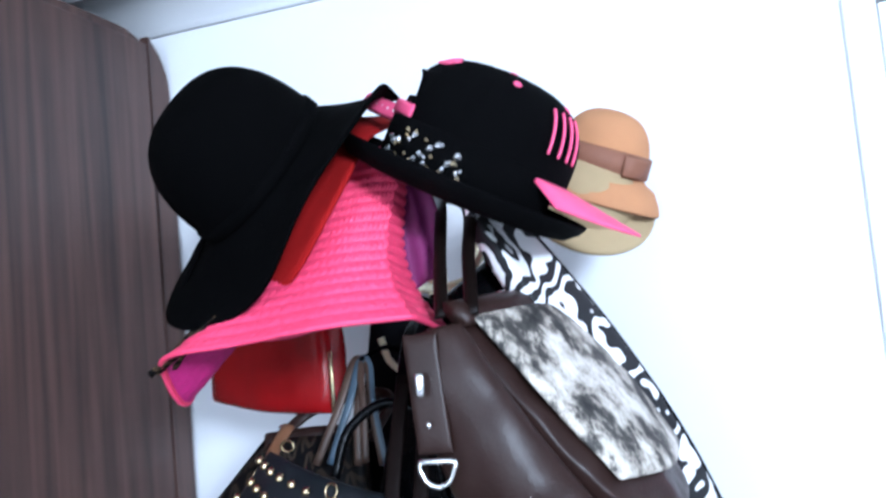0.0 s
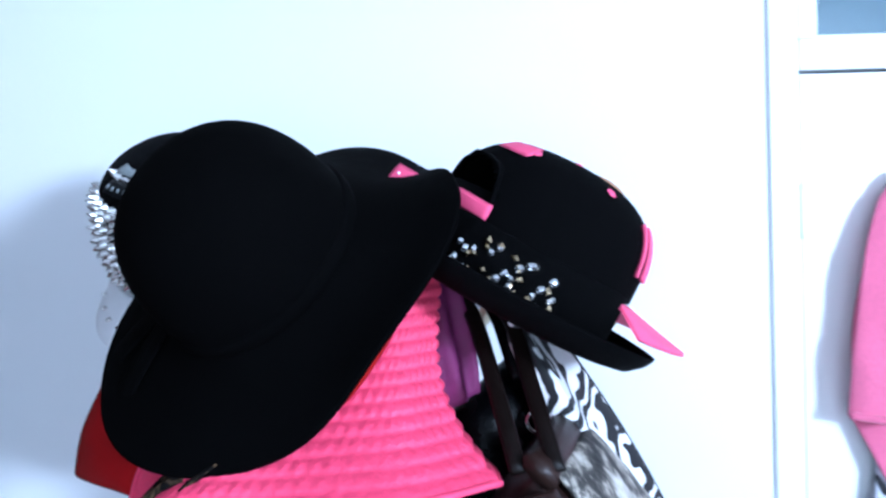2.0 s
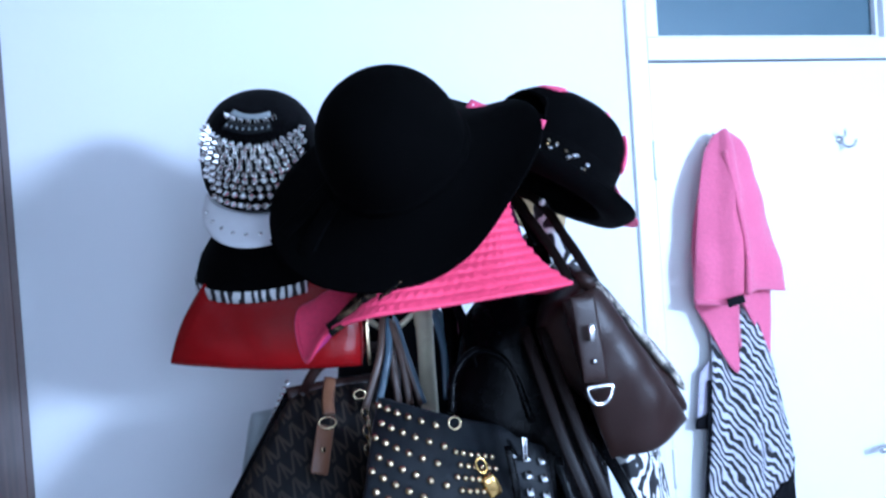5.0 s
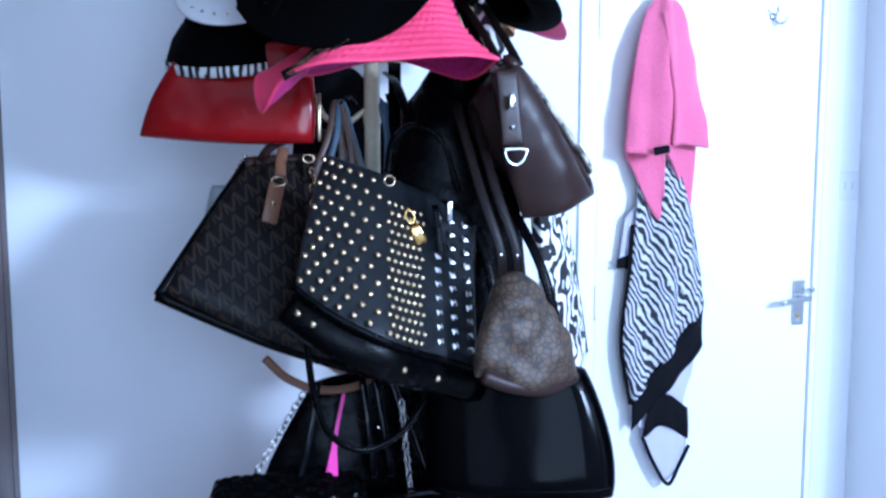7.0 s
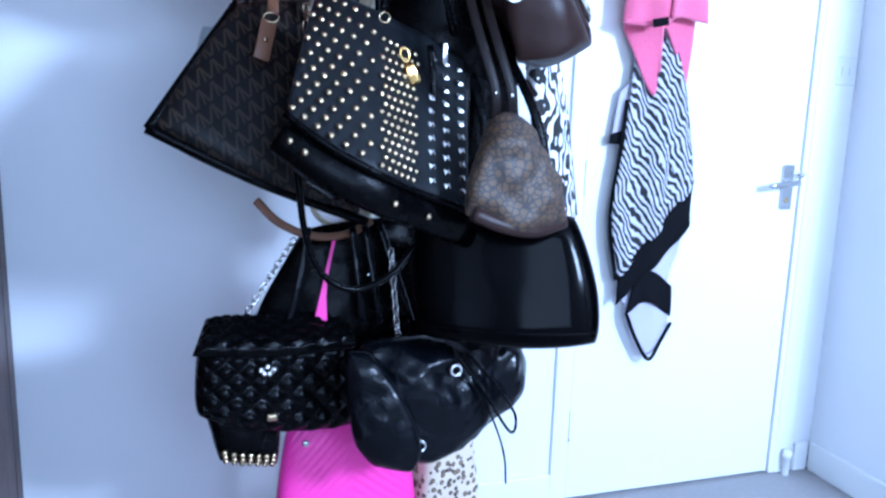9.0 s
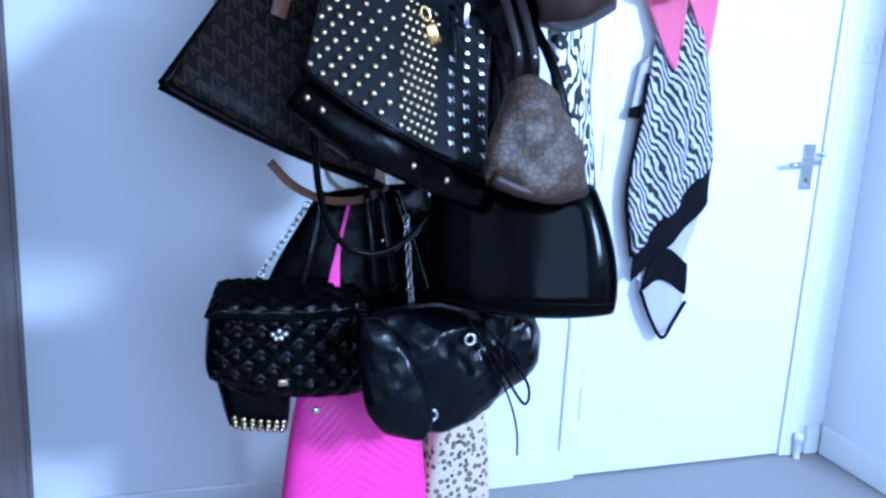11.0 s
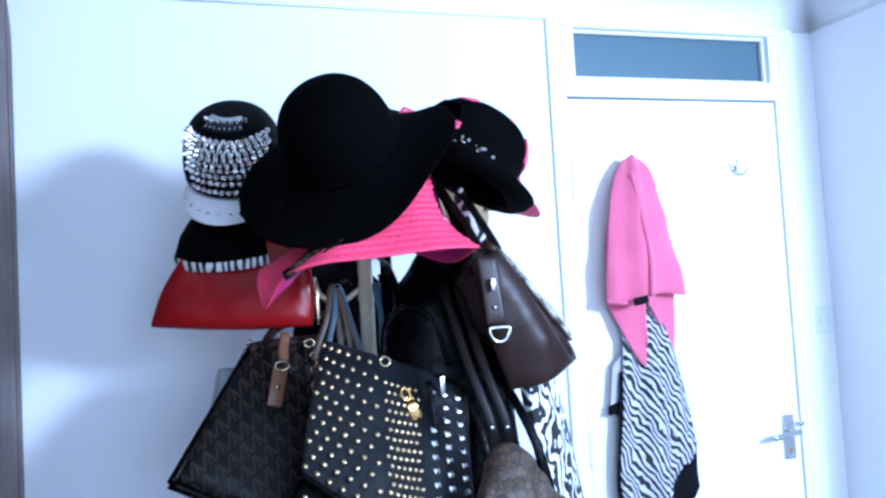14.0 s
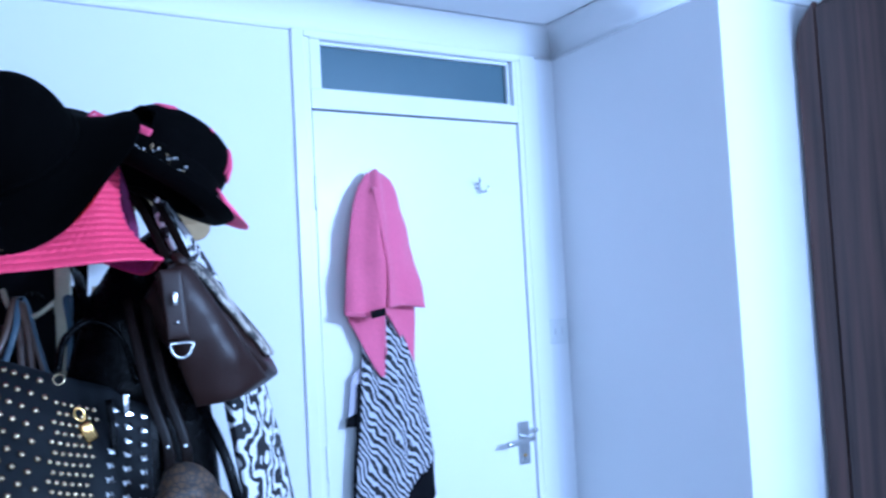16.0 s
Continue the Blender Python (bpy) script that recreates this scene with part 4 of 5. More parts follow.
rings(b, "ring", [(-0.972, -0.59, 1.370)], 0.011, 0.0022, M_GOLD, None, (-0.2, -0.9, 0.3), 1.2, 0.8)
part("tag_loop", sweep(rel(b, (-0.967, -0.575, 1.38), (-0.965, -0.56, 1.40), (-0.955, -0.53, 1.43)), 0.010, 0.003, 12, 8), M_TANLEATHER, b)
part("buckle", torus(0.008, 0.0018, 20, 6, 1.2, 0.9), M_GOLD, b, "gold buckle").matrix_basis = Matrix.Translation(rel(b, (-0.92, -0.60, 1.41))[0])
part("handle", sweep(rel(b, (-1.0, -0.50, 1.40), (-0.96, -0.45, 1.44), (-0.88, -0.43, 1.46), (-0.83, -0.44, 1.45), (-0.84, -0.50, 1.40)), 0.009, 0.004, 30, 8), M_BROWN, b)
link = mesh_of("chain_link", torus(0.0065, 0.0018, 14, 6, 1.35, 0.8), M_GOLD)
for k in range(6):
    share("chain_link", link, b, Matrix.Translation(rel(b, (-0.918 + 0.004 * (k % 2), -0.63, 1.385 - 0.014 * k))[0]) @ pose(0, 0, 0, 90 * (k % 2), 75, 20))

# silver bag that shows behind it
b = bag("silver_vinyl_bag", "silver grey vinyl bag behind the monogram tote", (-1.05, -0.36, 1.28))
part("body", bag_body(Sheet([rel(b, (-1.115, -0.385, 1.20), (-1.078, -0.385, 1.36)), rel(b, (-0.92, -0.34, 1.20), (-0.94, -0.34, 1.36))], (-0.2, -0.9, 0)), 0.015, 0.03, 8, 14), M_GREYPVC, b)
bead = stud_mesh("bead", 0.005, 0.006, M_SILVER, 8)
for k in range(17):
    q = Vector((-1.105, -0.50, 1.265)).lerp(Vector((-1.018, -0.445, 1.415)), k / 16)
    share("bead", bead, b, Matrix.Translation(q - BASE[b.name]))

# charcoal studded tote
b = bag("studded_tote_bag", "charcoal leather tote with rows of pyramid studs", (-0.83, -0.75, 1.25))
OUT = (-0.15, -0.85, 0.45)
sh = Sheet([rel(b, (-0.985, -0.848, 1.216), (-0.948, -0.765, 1.315), (-0.905, -0.668, 1.422)), rel(b, (-0.925, -0.876, 1.172), (-0.897, -0.790, 1.282), (-0.865, -0.690, 1.405)), rel(b, (-0.848, -0.882, 1.130), (-0.828, -0.795, 1.248), (-0.800, -0.695, 1.380)), rel(b, (-0.768, -0.832, 1.094), (-0.748, -0.752, 1.222), (-0.718, -0.668, 1.350)), rel(b, (-0.672, -0.806, 1.058), (-0.655, -0.738, 1.188), (-0.640, -0.664, 1.325))], OUT)
part("body", bag_body(Sheet([[p - Vector((0, -0.012, 0.012)) for p in c] for c in sh.cols], OUT), 0.004, 0.13, 14, 26, 0.003, 8, 0.04), M_BLACKLEATHER, b)
part("front_panel", bag_body(sh, 0.006, 0.006, 16, 30, 0.005, 9, 0.04), M_GREYLEATHER, b, "charcoal leather front")
part("base_piping", sweep([sh.at(u, 0.0) for u in (0.0, 0.25, 0.5, 0.75, 1.0)], 0.006, n=30), M_BLACKLEATHER, b)
part("base_panel", sweep([sh.at(u, 0.0) + Vector((0.0, 0.022, -0.030)) for u in (0.0, 0.25, 0.5, 0.75, 1.0)], 0.034, 0.020, 30, 10), M_BLACKLEATHER, b)
stud = stud_mesh("stud", 0.0062, 0.0055, M_GOLD, 8)
for i in range(6):
    for j in range(11):
        u, v = 0.03 + 0.45 * (i + 0.5 * (j % 2)) / 6, 0.05 + 0.87 * j / 10
        share("stud", stud, b, facing(sh.at(u, v) + sh.normal(u, v) * 0.0075, sh.normal(u, v)))
for i in range(6):
    for j in range(15):
        u, v = 0.50 + 0.23 * (i + 0.5 * (j % 2)) / 6, 0.04 + 0.78 * j / 14
        share("stud", stud, b, facing(sh.at(u, v) + sh.normal(u, v) * 0.0075, sh.normal(u, v)) @ Matrix.Scale(0.85, 4))
square = mesh_of("square_stud", lathe([(0.0085, 0), (0.0078, 0.003), (0, 0.005)], 4), M_SILVER, False)
for i in range(3):
    for j in range(10):
        u, v = 0.80 + 0.075 * i, 0.08 + 0.085 * j
        share("square_stud", square, b, facing(sh.at(u, v) + sh.normal(u, v) * 0.0075, sh.normal(u, v), 45))
for u in (0.03, 0.12, 0.6, 0.8):
    share("stud", stud, b, facing(sh.at(u, 0.0) + Vector((0, -0.002, -0.034)), (0, -1, 0)))
part("handle", sweep(rel(b, (-0.80, -0.70, 1.385), (-0.785, -0.68, 1.44), (-0.74, -0.66, 1.468), (-0.69, -0.66, 1.44), (-0.665, -0.68, 1.35)), 0.0065, n=30), M_BLACKLEATHER, b)
part("padlock", boxed((-0.012, -0.008, -0.026), (0.012, 0.008, 0.010), 0.006), M_BRASS, b, "round brass padlock charm").matrix_basis = Matrix.Translation(rel(b, (-0.762, -0.742, 1.288))[0]) @ pose(0, 0, 0, 0, -22, 0)
part("shackle", torus(0.009, 0.0022, 18, 6, 0.8, 1.3), M_BRASS, b).matrix_basis = Matrix.Translation(rel(b, (-0.772, -0.742, 1.312))[0]) @ pose(0, 0, 0, 0, -22, 0)
rings(b, "ring", [(-0.80, -0.712, 1.372)], 0.009, 0.002, M_GOLD, None, (-0.2, -0.9, 0.3))
fob = part("leather_fob", bag_body(Sheet([rel(b, (-0.735, -0.775, 1.12), (-0.728, -0.74, 1.20)), rel(b, (-0.695, -0.775, 1.12), (-0.702, -0.74, 1.20))], (0, -1, 0)), 0.004, 0.004, 4, 10), M_SLATE, b, "slate leather key fob")
part("fob_strap", sweep(rel(b, (-0.715, -0.74, 1.20), (-0.718, -0.735, 1.27), (-0.722, -0.72, 1.33)), 0.006, 0.002, 12, 8), M_BLACKLEATHER, b)
part("key", boxed((-0.002, -0.002, -0.03), (0.002, 0.002, 0.0)), M_BRASS, b, "small brass key").matrix_basis = Matrix.Translation(rel(b, (-0.712, -0.785, 1.118))[0]) @ pose(0, 0, 0, 0, -20, 0)

# plain black bag, behind the tote's outer side
b = bag("black_leather_bag", "plain black leather handbag behind the studded tote", (-0.66, -0.66, 1.24))
sh = Sheet([rel(b, (-0.735, -0.70, 1.06), (-0.725, -0.66, 1.345)), rel(b, (-0.50, -0.62, 1.05), (-0.52, -0.60, 1.345))], (-0.2, -0.95, 0.1))
part("body", bag_body(sh, 0.03, 0.12, 7, 22, 0.004, 8), M_BLACKLEATHER, b)
part("zip_pull", boxed((-0.004, -0.003, -0.035), (0.004, 0.0, 0.0), 0.001), M_SILVER, b).matrix_basis = Matrix.Translation(rel(b, (-0.69, -0.705, 1.335))[0])
part("handle", sweep(rel(b, (-0.715, -0.66, 1.345), (-0.70, -0.63, 1.45), (-0.665, -0.60, 1.50), (-0.62, -0.60, 1.45), (-0.61, -0.63, 1.345)), 0.008, n=30), M_BLACKLEATHER, b)

# black slouch bag in the middle, under the hats
b = bag("black_hobo_bag", "slouchy black leather hobo bag under the hats", (-0.66, -0.52, 1.48))
part("body", bag_body(Sheet([rel(b, (-0.785, -0.60, 1.33), (-0.755, -0.58, 1.42), (-0.715, -0.55, 1.495)), rel(b, (-0.67, -0.65, 1.29), (-0.67, -0.63, 1.45), (-0.66, -0.58, 1.60)), rel(b, (-0.53, -0.62, 1.20), (-0.54, -0.60, 1.42), (-0.585, -0.55, 1.66))], (-0.2, -0.9, 0)), 0.035, 0.10, 5, 24, 0.012, 10), M_BLACKLEATHER, b)
part("strap", sweep(rel(b, (-0.60, -0.60, 1.62), (-0.625, -0.57, 1.70), (-0.66, -0.54, 1.73)), 0.012, 0.003, 18, 8), M_BLACKLEATHER, b)
part("buckle", torus(0.013, 0.0025, 18, 6), M_SILVER, b).matrix_basis = Matrix.Translation(rel(b, (-0.585, -0.625, 1.58))[0])

for x0, x1, zt in ((-0.752, -0.728, 1.60), (-0.715, -0.735, 1.54), (-0.69, -0.655, 1.56)):
    part("wide_strap", sweep(rel(b, (x0, -0.56, 1.34), (x0 * 0.6 + x1 * 0.4, -0.53, 1.44), (x1, -0.47, zt)), 0.013, 0.003, 18, 8), M_BLACKLEATHER, b)
part("long_strap", sweep(rel(b, (-0.72, -0.64, 1.40), (-0.735, -0.62, 1.47), (-0.745, -0.55, 1.55), (-0.745, -0.47, 1.58)), 0.009, 0.003, 24, 8), M_BLACKLEATHER, b)

# flat black backing added behind the pole, so gaps between the straps look dark
b = bag("black_gap_backing", "flat black backing added behind the pole to darken the gaps", (-0.76, -0.35, 1.4))
part("body", bag_body(Sheet([rel(b, (-0.92, -0.355, 1.25), (-0.915, -0.352, 1.43), (-0.885, -0.350, 1.605)), rel(b, (-0.78, -0.352, 1.24), (-0.777, -0.350, 1.42), (-0.785, -0.348, 1.600)), rel(b, (-0.63, -0.355, 1.25), (-0.655, -0.352, 1.38), (-0.715, -0.350, 1.510))], (-0.2, -0.95, 0)), 0.012, 0.05, 5, 22, 0.006, 12), M_BLACKCLOTH, b)
part("strap", sweep(rel(b, (-0.80, -0.35, 1.51), (-0.775, -0.36, 1.535), (-0.747, -0.372, 1.54), (-0.72, -0.36, 1.52)), 0.008, 0.002, 14, 8), M_BLACKCLOTH, b)

# brown leather bag with a cowhide panel
b = bag("brown_cowhide_bag", "dark brown leather shoulder bag with a cowhide front panel", (-0.5, -0.62, 1.45), Vector((-0.002, -0.03, -0.010)))
OUT = (0.72, -0.12, 0.68)
sh = Sheet([rel(b, (-0.425, -0.765, 1.352), (-0.505, -0.775, 1.455), (-0.598, -0.765, 1.568)), rel(b, (-0.372, -0.64, 1.338), (-0.455, -0.63, 1.455), (-0.545, -0.61, 1.578)), rel(b, (-0.388, -0.49, 1.34), (-0.447, -0.475, 1.455), (-0.525, -0.455, 1.575))], OUT)
part("body", bag_body(sh, 0.010, 0.115, 7, 44, 0.009, 11, 0.08), M_BROWN, b)
pn = Sheet([[sh.at(u, v) + sh.normal(u, v) * 0.017 for v in (0.13, 0.55, 0.93)] for u in (0.06, 0.45, 0.93)], OUT)
part("cowhide_panel", bag_body(pn, 0.008, 0.006, 14, 24, 0.003, 14), M_COWHIDE, b, "black and white cowhide panel")
part("top_trim", sweep([sh.at(u, 0.965) + sh.normal(u, 0.9) * 0.010 for u in (0.02, 0.35, 0.7, 0.98)], 0.020, 0.010, 20, 8, side=(0.7, 0, 0.7)), M_BROWN, b)
part("gusset", bag_body(Sheet([rel(b, (-0.565, -0.775, 1.305), (-0.60, -0.785, 1.40), (-0.632, -0.785, 1.545)), rel(b, (-0.50, -0.79, 1.315), (-0.54, -0.80, 1.42), (-0.595, -0.79, 1.555)), rel(b, (-0.432, -0.765, 1.345), (-0.50, -0.785, 1.445), (-0.57, -0.78, 1.558))], (-0.1, -1, 0)), 0.014, 0.03, 5, 40, 0.011, 7), M_BROWN, b)
tabp = part("side_tab", bag_body(Sheet([rel(b, (-0.618, -0.812, 1.428), (-0.628, -0.805, 1.55)), rel(b, (-0.580, -0.812, 1.428), (-0.590, -0.805, 1.55))], (-0.1, -1, 0)), 0.004, 0.003, 6, 12), M_BROWN, b)
part("d_ring", sweep([(-0.018, 0, 0.006), (-0.018, 0, -0.002), (-0.012, 0, -0.014), (0, 0, -0.019), (0.012, 0, -0.014), (0.018, 0, -0.002), (0.018, 0, 0.006)], 0.003, n=26, seg=6, closed=True), M_SILVER, b, "silver D-ring").matrix_basis = Matrix.Translation(rel(b, (-0.597, -0.818, 1.416))[0])
part("zip_slider", boxed((-0.005, -0.006, -0.013), (0.005, 0.002, 0.011), 0.003), M_SILVER, b, "silver zip slider").matrix_basis = Matrix.Translation(rel(b, (-0.606, -0.82, 1.500))[0])
share("rivet", rivet, b, facing(rel(b, (-0.602, -0.818, 1.458))[0], (0, -1, 0)))
for dx in (0.0, 0.035):
    part("shoulder_strap", sweep(rel(b, (-0.600 + dx, -0.755, 1.565), (-0.615 + dx, -0.70, 1.63), (-0.635 + dx, -0.62, 1.70), (-0.665, -0.54, 1.73)), 0.0085, 0.003, 22, 8), M_DARKSTRAP, b)

# graffiti print bag
b = bag("graffiti_print_bag", "black cloth bag with white scrawled lettering print", (-0.40, -0.45, 1.3), Vector((-0.010, -0.10, -0.012)))
sh = Sheet([rel(b, (-0.40, -0.50, 0.97), (-0.440, -0.52, 1.26), (-0.475, -0.55, 1.48), (-0.585, -0.58, 1.70)), rel(b, (-0.315, -0.45, 0.97), (-0.38, -0.47, 1.26), (-0.455, -0.50, 1.48), (-0.58, -0.54, 1.70)), rel(b, (-0.258, -0.37, 0.985), (-0.322, -0.40, 1.26), (-0.412, -0.45, 1.48), (-0.550, -0.50, 1.70))], (0.5, -0.6, 0.3))
part("body", bag_body(sh, 0.008, 0.03, 6, 26, 0.005, 8), M_GRAFFITI, b)
part("edge_binding", sweep([sh.at(1.0, v) for v in (0.0, 0.25, 0.5, 0.75, 1.0)], 0.004, n=30), M_BLACKCLOTH, b, "black bound edge")

# taupe signature pouch
b = bag("taupe_pouch_bag", "small taupe signature canvas pouch with dark leather straps", (-0.6, -0.85, 1.1))
sh = Sheet([rel(b, (-0.700, -0.868, 1.062), (-0.694, -0.865, 1.12), (-0.655, -0.84, 1.215)), rel(b, (-0.60, -0.865, 1.025), (-0.605, -0.865, 1.12), (-0.625, -0.84, 1.225)), rel(b, (-0.505, -0.815, 1.035), (-0.515, -0.82, 1.09), (-0.592, -0.83, 1.212))], (-0.2, -0.95, 0.2))
part("body", bag_body(sh, 0.028, 0.05, 4, 40, 0.019, 13), M_SIG, b)
part("base_band", sweep([sh.at(u, 0.05) + sh.normal(u, 0.05) * 0.012 for u in (0.04, 0.3, 0.6, 0.97)], 0.013, 0.010, 22, 8), M_BROWN, b)
for p in ((-0.652, -0.85, 1.265), (-0.622, -0.845, 1.262)):
    q = Vector(p)
    s_ = part("strap", sweep(rel(b, q + Vector((0.006, 0.005, -0.055)), q, q + Vector((-0.025, 0.03, 0.10)), q + Vector((-0.035, 0.12, 0.24))), 0.009, 0.0016, 24, 8), M_DARKSTRAP, b)
    share("rivet", rivet, s_, facing(rel(b, q + Vector((0.001, -0.004, -0.01)))[0], (0, -1, 0)))

# black patent box bag
b = bag("black_patent_bag", "boxy black patent leather handbag with rounded top", (-0.57, -0.7, 0.9))
sh = Sheet([rel(b, (-0.735, -0.715, 0.812), (-0.735, -0.685, 0.92), (-0.73, -0.66, 1.03)), rel(b, (-0.57, -0.795, 0.804), (-0.565, -0.765, 0.92), (-0.56, -0.73, 1.045)), rel(b, (-0.425, -0.845, 0.814), (-0.428, -0.820, 0.92), (-0.455, -0.78, 1.045))], (-0.45, -0.88, 0.1))
part("body", bag_body(sh, 0.045, 0.08, (4.0, 9.0), 48, 0.0015, 5, 0.06), M_BLACKPATENT, b)
part("base_seam", sweep([sh.at(u, 0.12) + sh.normal(u, 0.12) * 0.045 * bulge(u, 0.12, (4.0, 9.0)) for u in (0.03, 0.2, 0.5, 0.8, 0.97)], 0.003, n=30), M_BLACKPATENT, b)
part("handle", sweep(rel(b, (-0.60, -0.72, 1.04), (-0.61, -0.70, 1.20), (-0.64, -0.62, 1.36), (-0.66, -0.52, 1.44)), 0.010, 0.004, 26, 8), M_BLACKLEATHER, b)
part("handle", sweep(rel(b, (-0.49, -0.76, 1.04), (-0.53, -0.74, 1.22), (-0.58, -0.64, 1.36), (-0.64, -0.52, 1.44)), 0.010, 0.004, 26, 8), M_BLACKLEATHER, b)

# quilted flap bag
b = bag("quilted_flap_bag", "black quilted leather flap bag on a chain strap", (-0.97, -0.58, 0.7))


def quilt(u, v):
    p, q = (u * 6.5 + v * 3.5) % 1.0, (u * 6.5 - v * 3.5) % 1.0
    return 0.0105 * (math.sin(math.pi * p) * math.sin(math.pi * q)) ** 0.8


sh = Sheet([rel(b, (-1.120, -0.630, 0.662), (-1.112, -0.63, 0.79)), rel(b, (-0.97, -0.605, 0.610), (-0.97, -0.60, 0.785)), rel(b, (-0.815, -0.562, 0.585), (-0.815, -0.56, 0.775))], (-0.2, -0.95, 0))
part("body", bag_body(sh, 0.026, 0.06, 8, 84, 0.002, 8, 0.05, quilt), M_BLACKLEATHER, b)
part("flap_edge", bag_body(Sheet([rel(b, (-1.122, -0.655, 0.785), (-1.095, -0.56, 0.822)), rel(b, (-0.97, -0.64, 0.772), (-0.97, -0.55, 0.815)), rel(b, (-0.815, -0.60, 0.765), (-0.82, -0.51, 0.80))], (-0.2, -0.9, 0.3)), 0.014, 0.014, 8, 40, 0.002, 8, 0.0, quilt), M_BLACKLEATHER, b)
for k, (dx, dz) in enumerate(((-0.012, 0.0), (0.0, 0.006), (0.012, 0.0), (0.004, -0.008), (-0.006, -0.007))):
    share("clasp_bead", bead, b, facing(rel(b, (-0.992 + dx, -0.648, 0.748 + dz))[0], (0, -1, 0)) @ Matrix.Scale(1.3, 4))
part("turn_lock", boxed((-0.010, -0.008, -0.007), (0.010, 0.004, 0.007), 0.004), M_GOLD, b, "gold turn lock").matrix_basis = Matrix.Translation(rel(b, (-0.985, -0.645, 0.655))[0])
clink = mesh_of("chain_link", torus(0.0066, 0.0019, 14, 6, 1.3, 0.85), M_SILVER)
for (p0, p1, n) in (((-1.03, -0.56, 0.815), (-0.925, -0.505, 0.955), 15), ((-0.735, -0.60, 0.78), (-0.745, -0.575, 0.94), 13)):
    p0, p1 = Vector(p0), Vector(p1)
    for k in range(n):
        share("chain_link", clink, b, Matrix.Translation(p0.lerp(p1, k / (n - 1)) - BASE[b.name]) @ pose(0, 0, 0, 90 * (k % 2), -55 if p1.x - p0.x > 0.05 else -88, 15))

# black bags behind it
b = bag("black_bucket_bag", "black leather bucket bag behind the quilted bag", (-0.86, -0.46, 0.85))
part("body", bag_body(Sheet([rel(b, (-1.03, -0.50, 0.72), (-0.98, -0.49, 0.84), (-0.90, -0.47, 0.97)), rel(b, (-0.85, -0.53, 0.70), (-0.85, -0.52, 0.84), (-0.84, -0.48, 0.985)), rel(b, (-0.64, -0.50, 0.72), (-0.65, -0.50, 0.86), (-0.68, -0.48, 1.0))], (-0.2, -0.95, 0)), 0.02, 0.10, 5, 24, 0.012, 10), M_BLACKLEATHER, b)
part("lining_flash", cloth(Sheet([rel(b, (-0.895, -0.565, 0.80), (-0.875, -0.555, 0.88), (-0.85, -0.53, 0.965)), rel(b, (-0.868, -0.568, 0.80), (-0.866, -0.556, 0.88), (-0.843, -0.53, 0.965))], (0, -1, 0)), 0.003, 8, 14), M_HOTPINK, b, "pink lining showing")
part("handle", sweep(rel(b, (-0.95, -0.735, 1.125), (-0.938, -0.735, 1.02), (-0.91, -0.73, 0.945), (-0.85, -0.72, 0.908), (-0.78, -0.71, 0.93), (-0.725, -0.69, 0.985)), 0.006, 0.005, 34, 8), M_BLACKLEATHER, b, "looped black strap")
for x0, x1 in ((-0.945, -0.90), (-0.80, -0.815), (-0.765, -0.79), (-0.70, -0.76)):
    part("draw_strap", sweep(rel(b, (x0, -0.575, 0.80), (x0 * 0.5 + x1 * 0.5, -0.572, 0.89), (x1, -0.545, 0.99)), 0.007, 0.0025, 16, 8), M_GLOSSBLACK, b)
share("rivet", rivet, b, facing(rel(b, (-0.79, -0.578, 0.90))[0], (0, -1, 0)))
part("tan_strap", sweep(rel(b, (-1.0, -0.56, 1.045), (-0.955, -0.555, 1.0), (-0.89, -0.545, 0.972), (-0.82, -0.53, 0.972), (-0.77, -0.515, 0.995)), 0.008, 0.004, 26, 8), M_TANLEATHER, b, "tan leather strap")

b = bag("studded_pouch_bag", "small black leather bag with studded base below the quilted bag", (-1.0, -0.54, 0.57))
sh = Sheet([rel(b, (-1.075, -0.575, 0.545), (-1.10, -0.58, 0.65)), rel(b, (-0.965, -0.55, 0.515), (-0.955, -0.55, 0.62))], (-0.2, -0.95, 0))
part("body", bag_body(sh, 0.03, 0.06, 4, 18, 0.006, 11), M_BLACKLEATHER, b)
for i in range(7):
    for j in range(3):
        u, v = 0.08 + 0.13 * i, 0.06 + 0.10 * j
        share("stud", stud, b, facing(sh.at(u, v) + sh.normal(u, v) * 0.031 * bulge(u, v, 4), sh.normal(u, v)))

# black drawstring bag
b = bag("black_drawstring_bag", "crumpled black leather drawstring bag with a bow cord", (-0.66, -0.62, 0.68))
sh = Sheet([rel(b, (-0.80, -0.66, 0.575), (-0.83, -0.66, 0.69), (-0.835, -0.655, 0.80)), rel(b, (-0.70, -0.67, 0.545), (-0.70, -0.68, 0.68), (-0.68, -0.65, 0.795)), rel(b, (-0.59, -0.63, 0.575), (-0.57, -0.64, 0.68), (-0.55, -0.61, 0.78)), rel(b, (-0.475, -0.59, 0.635), (-0.46, -0.595, 0.70), (-0.485, -0.585, 0.755))], (-0.2, -0.95, 0))
part("body", bag_body(sh, 0.045, 0.08, 4, 64, 0.013, 15, 0.10), M_GLOSSBLACK, b)
part("side_flap", bag_body(Sheet([rel(b, (-0.84, -0.71, 0.575), (-0.855, -0.71, 0.68), (-0.87, -0.69, 0.79)), rel(b, (-0.71, -0.735, 0.545), (-0.735, -0.73, 0.66), (-0.80, -0.70, 0.785))], (-0.2, -0.95, 0)), 0.03, 0.02, 2.2, 40, 0.010, 14, 0.35), M_GLOSSBLACK, b)
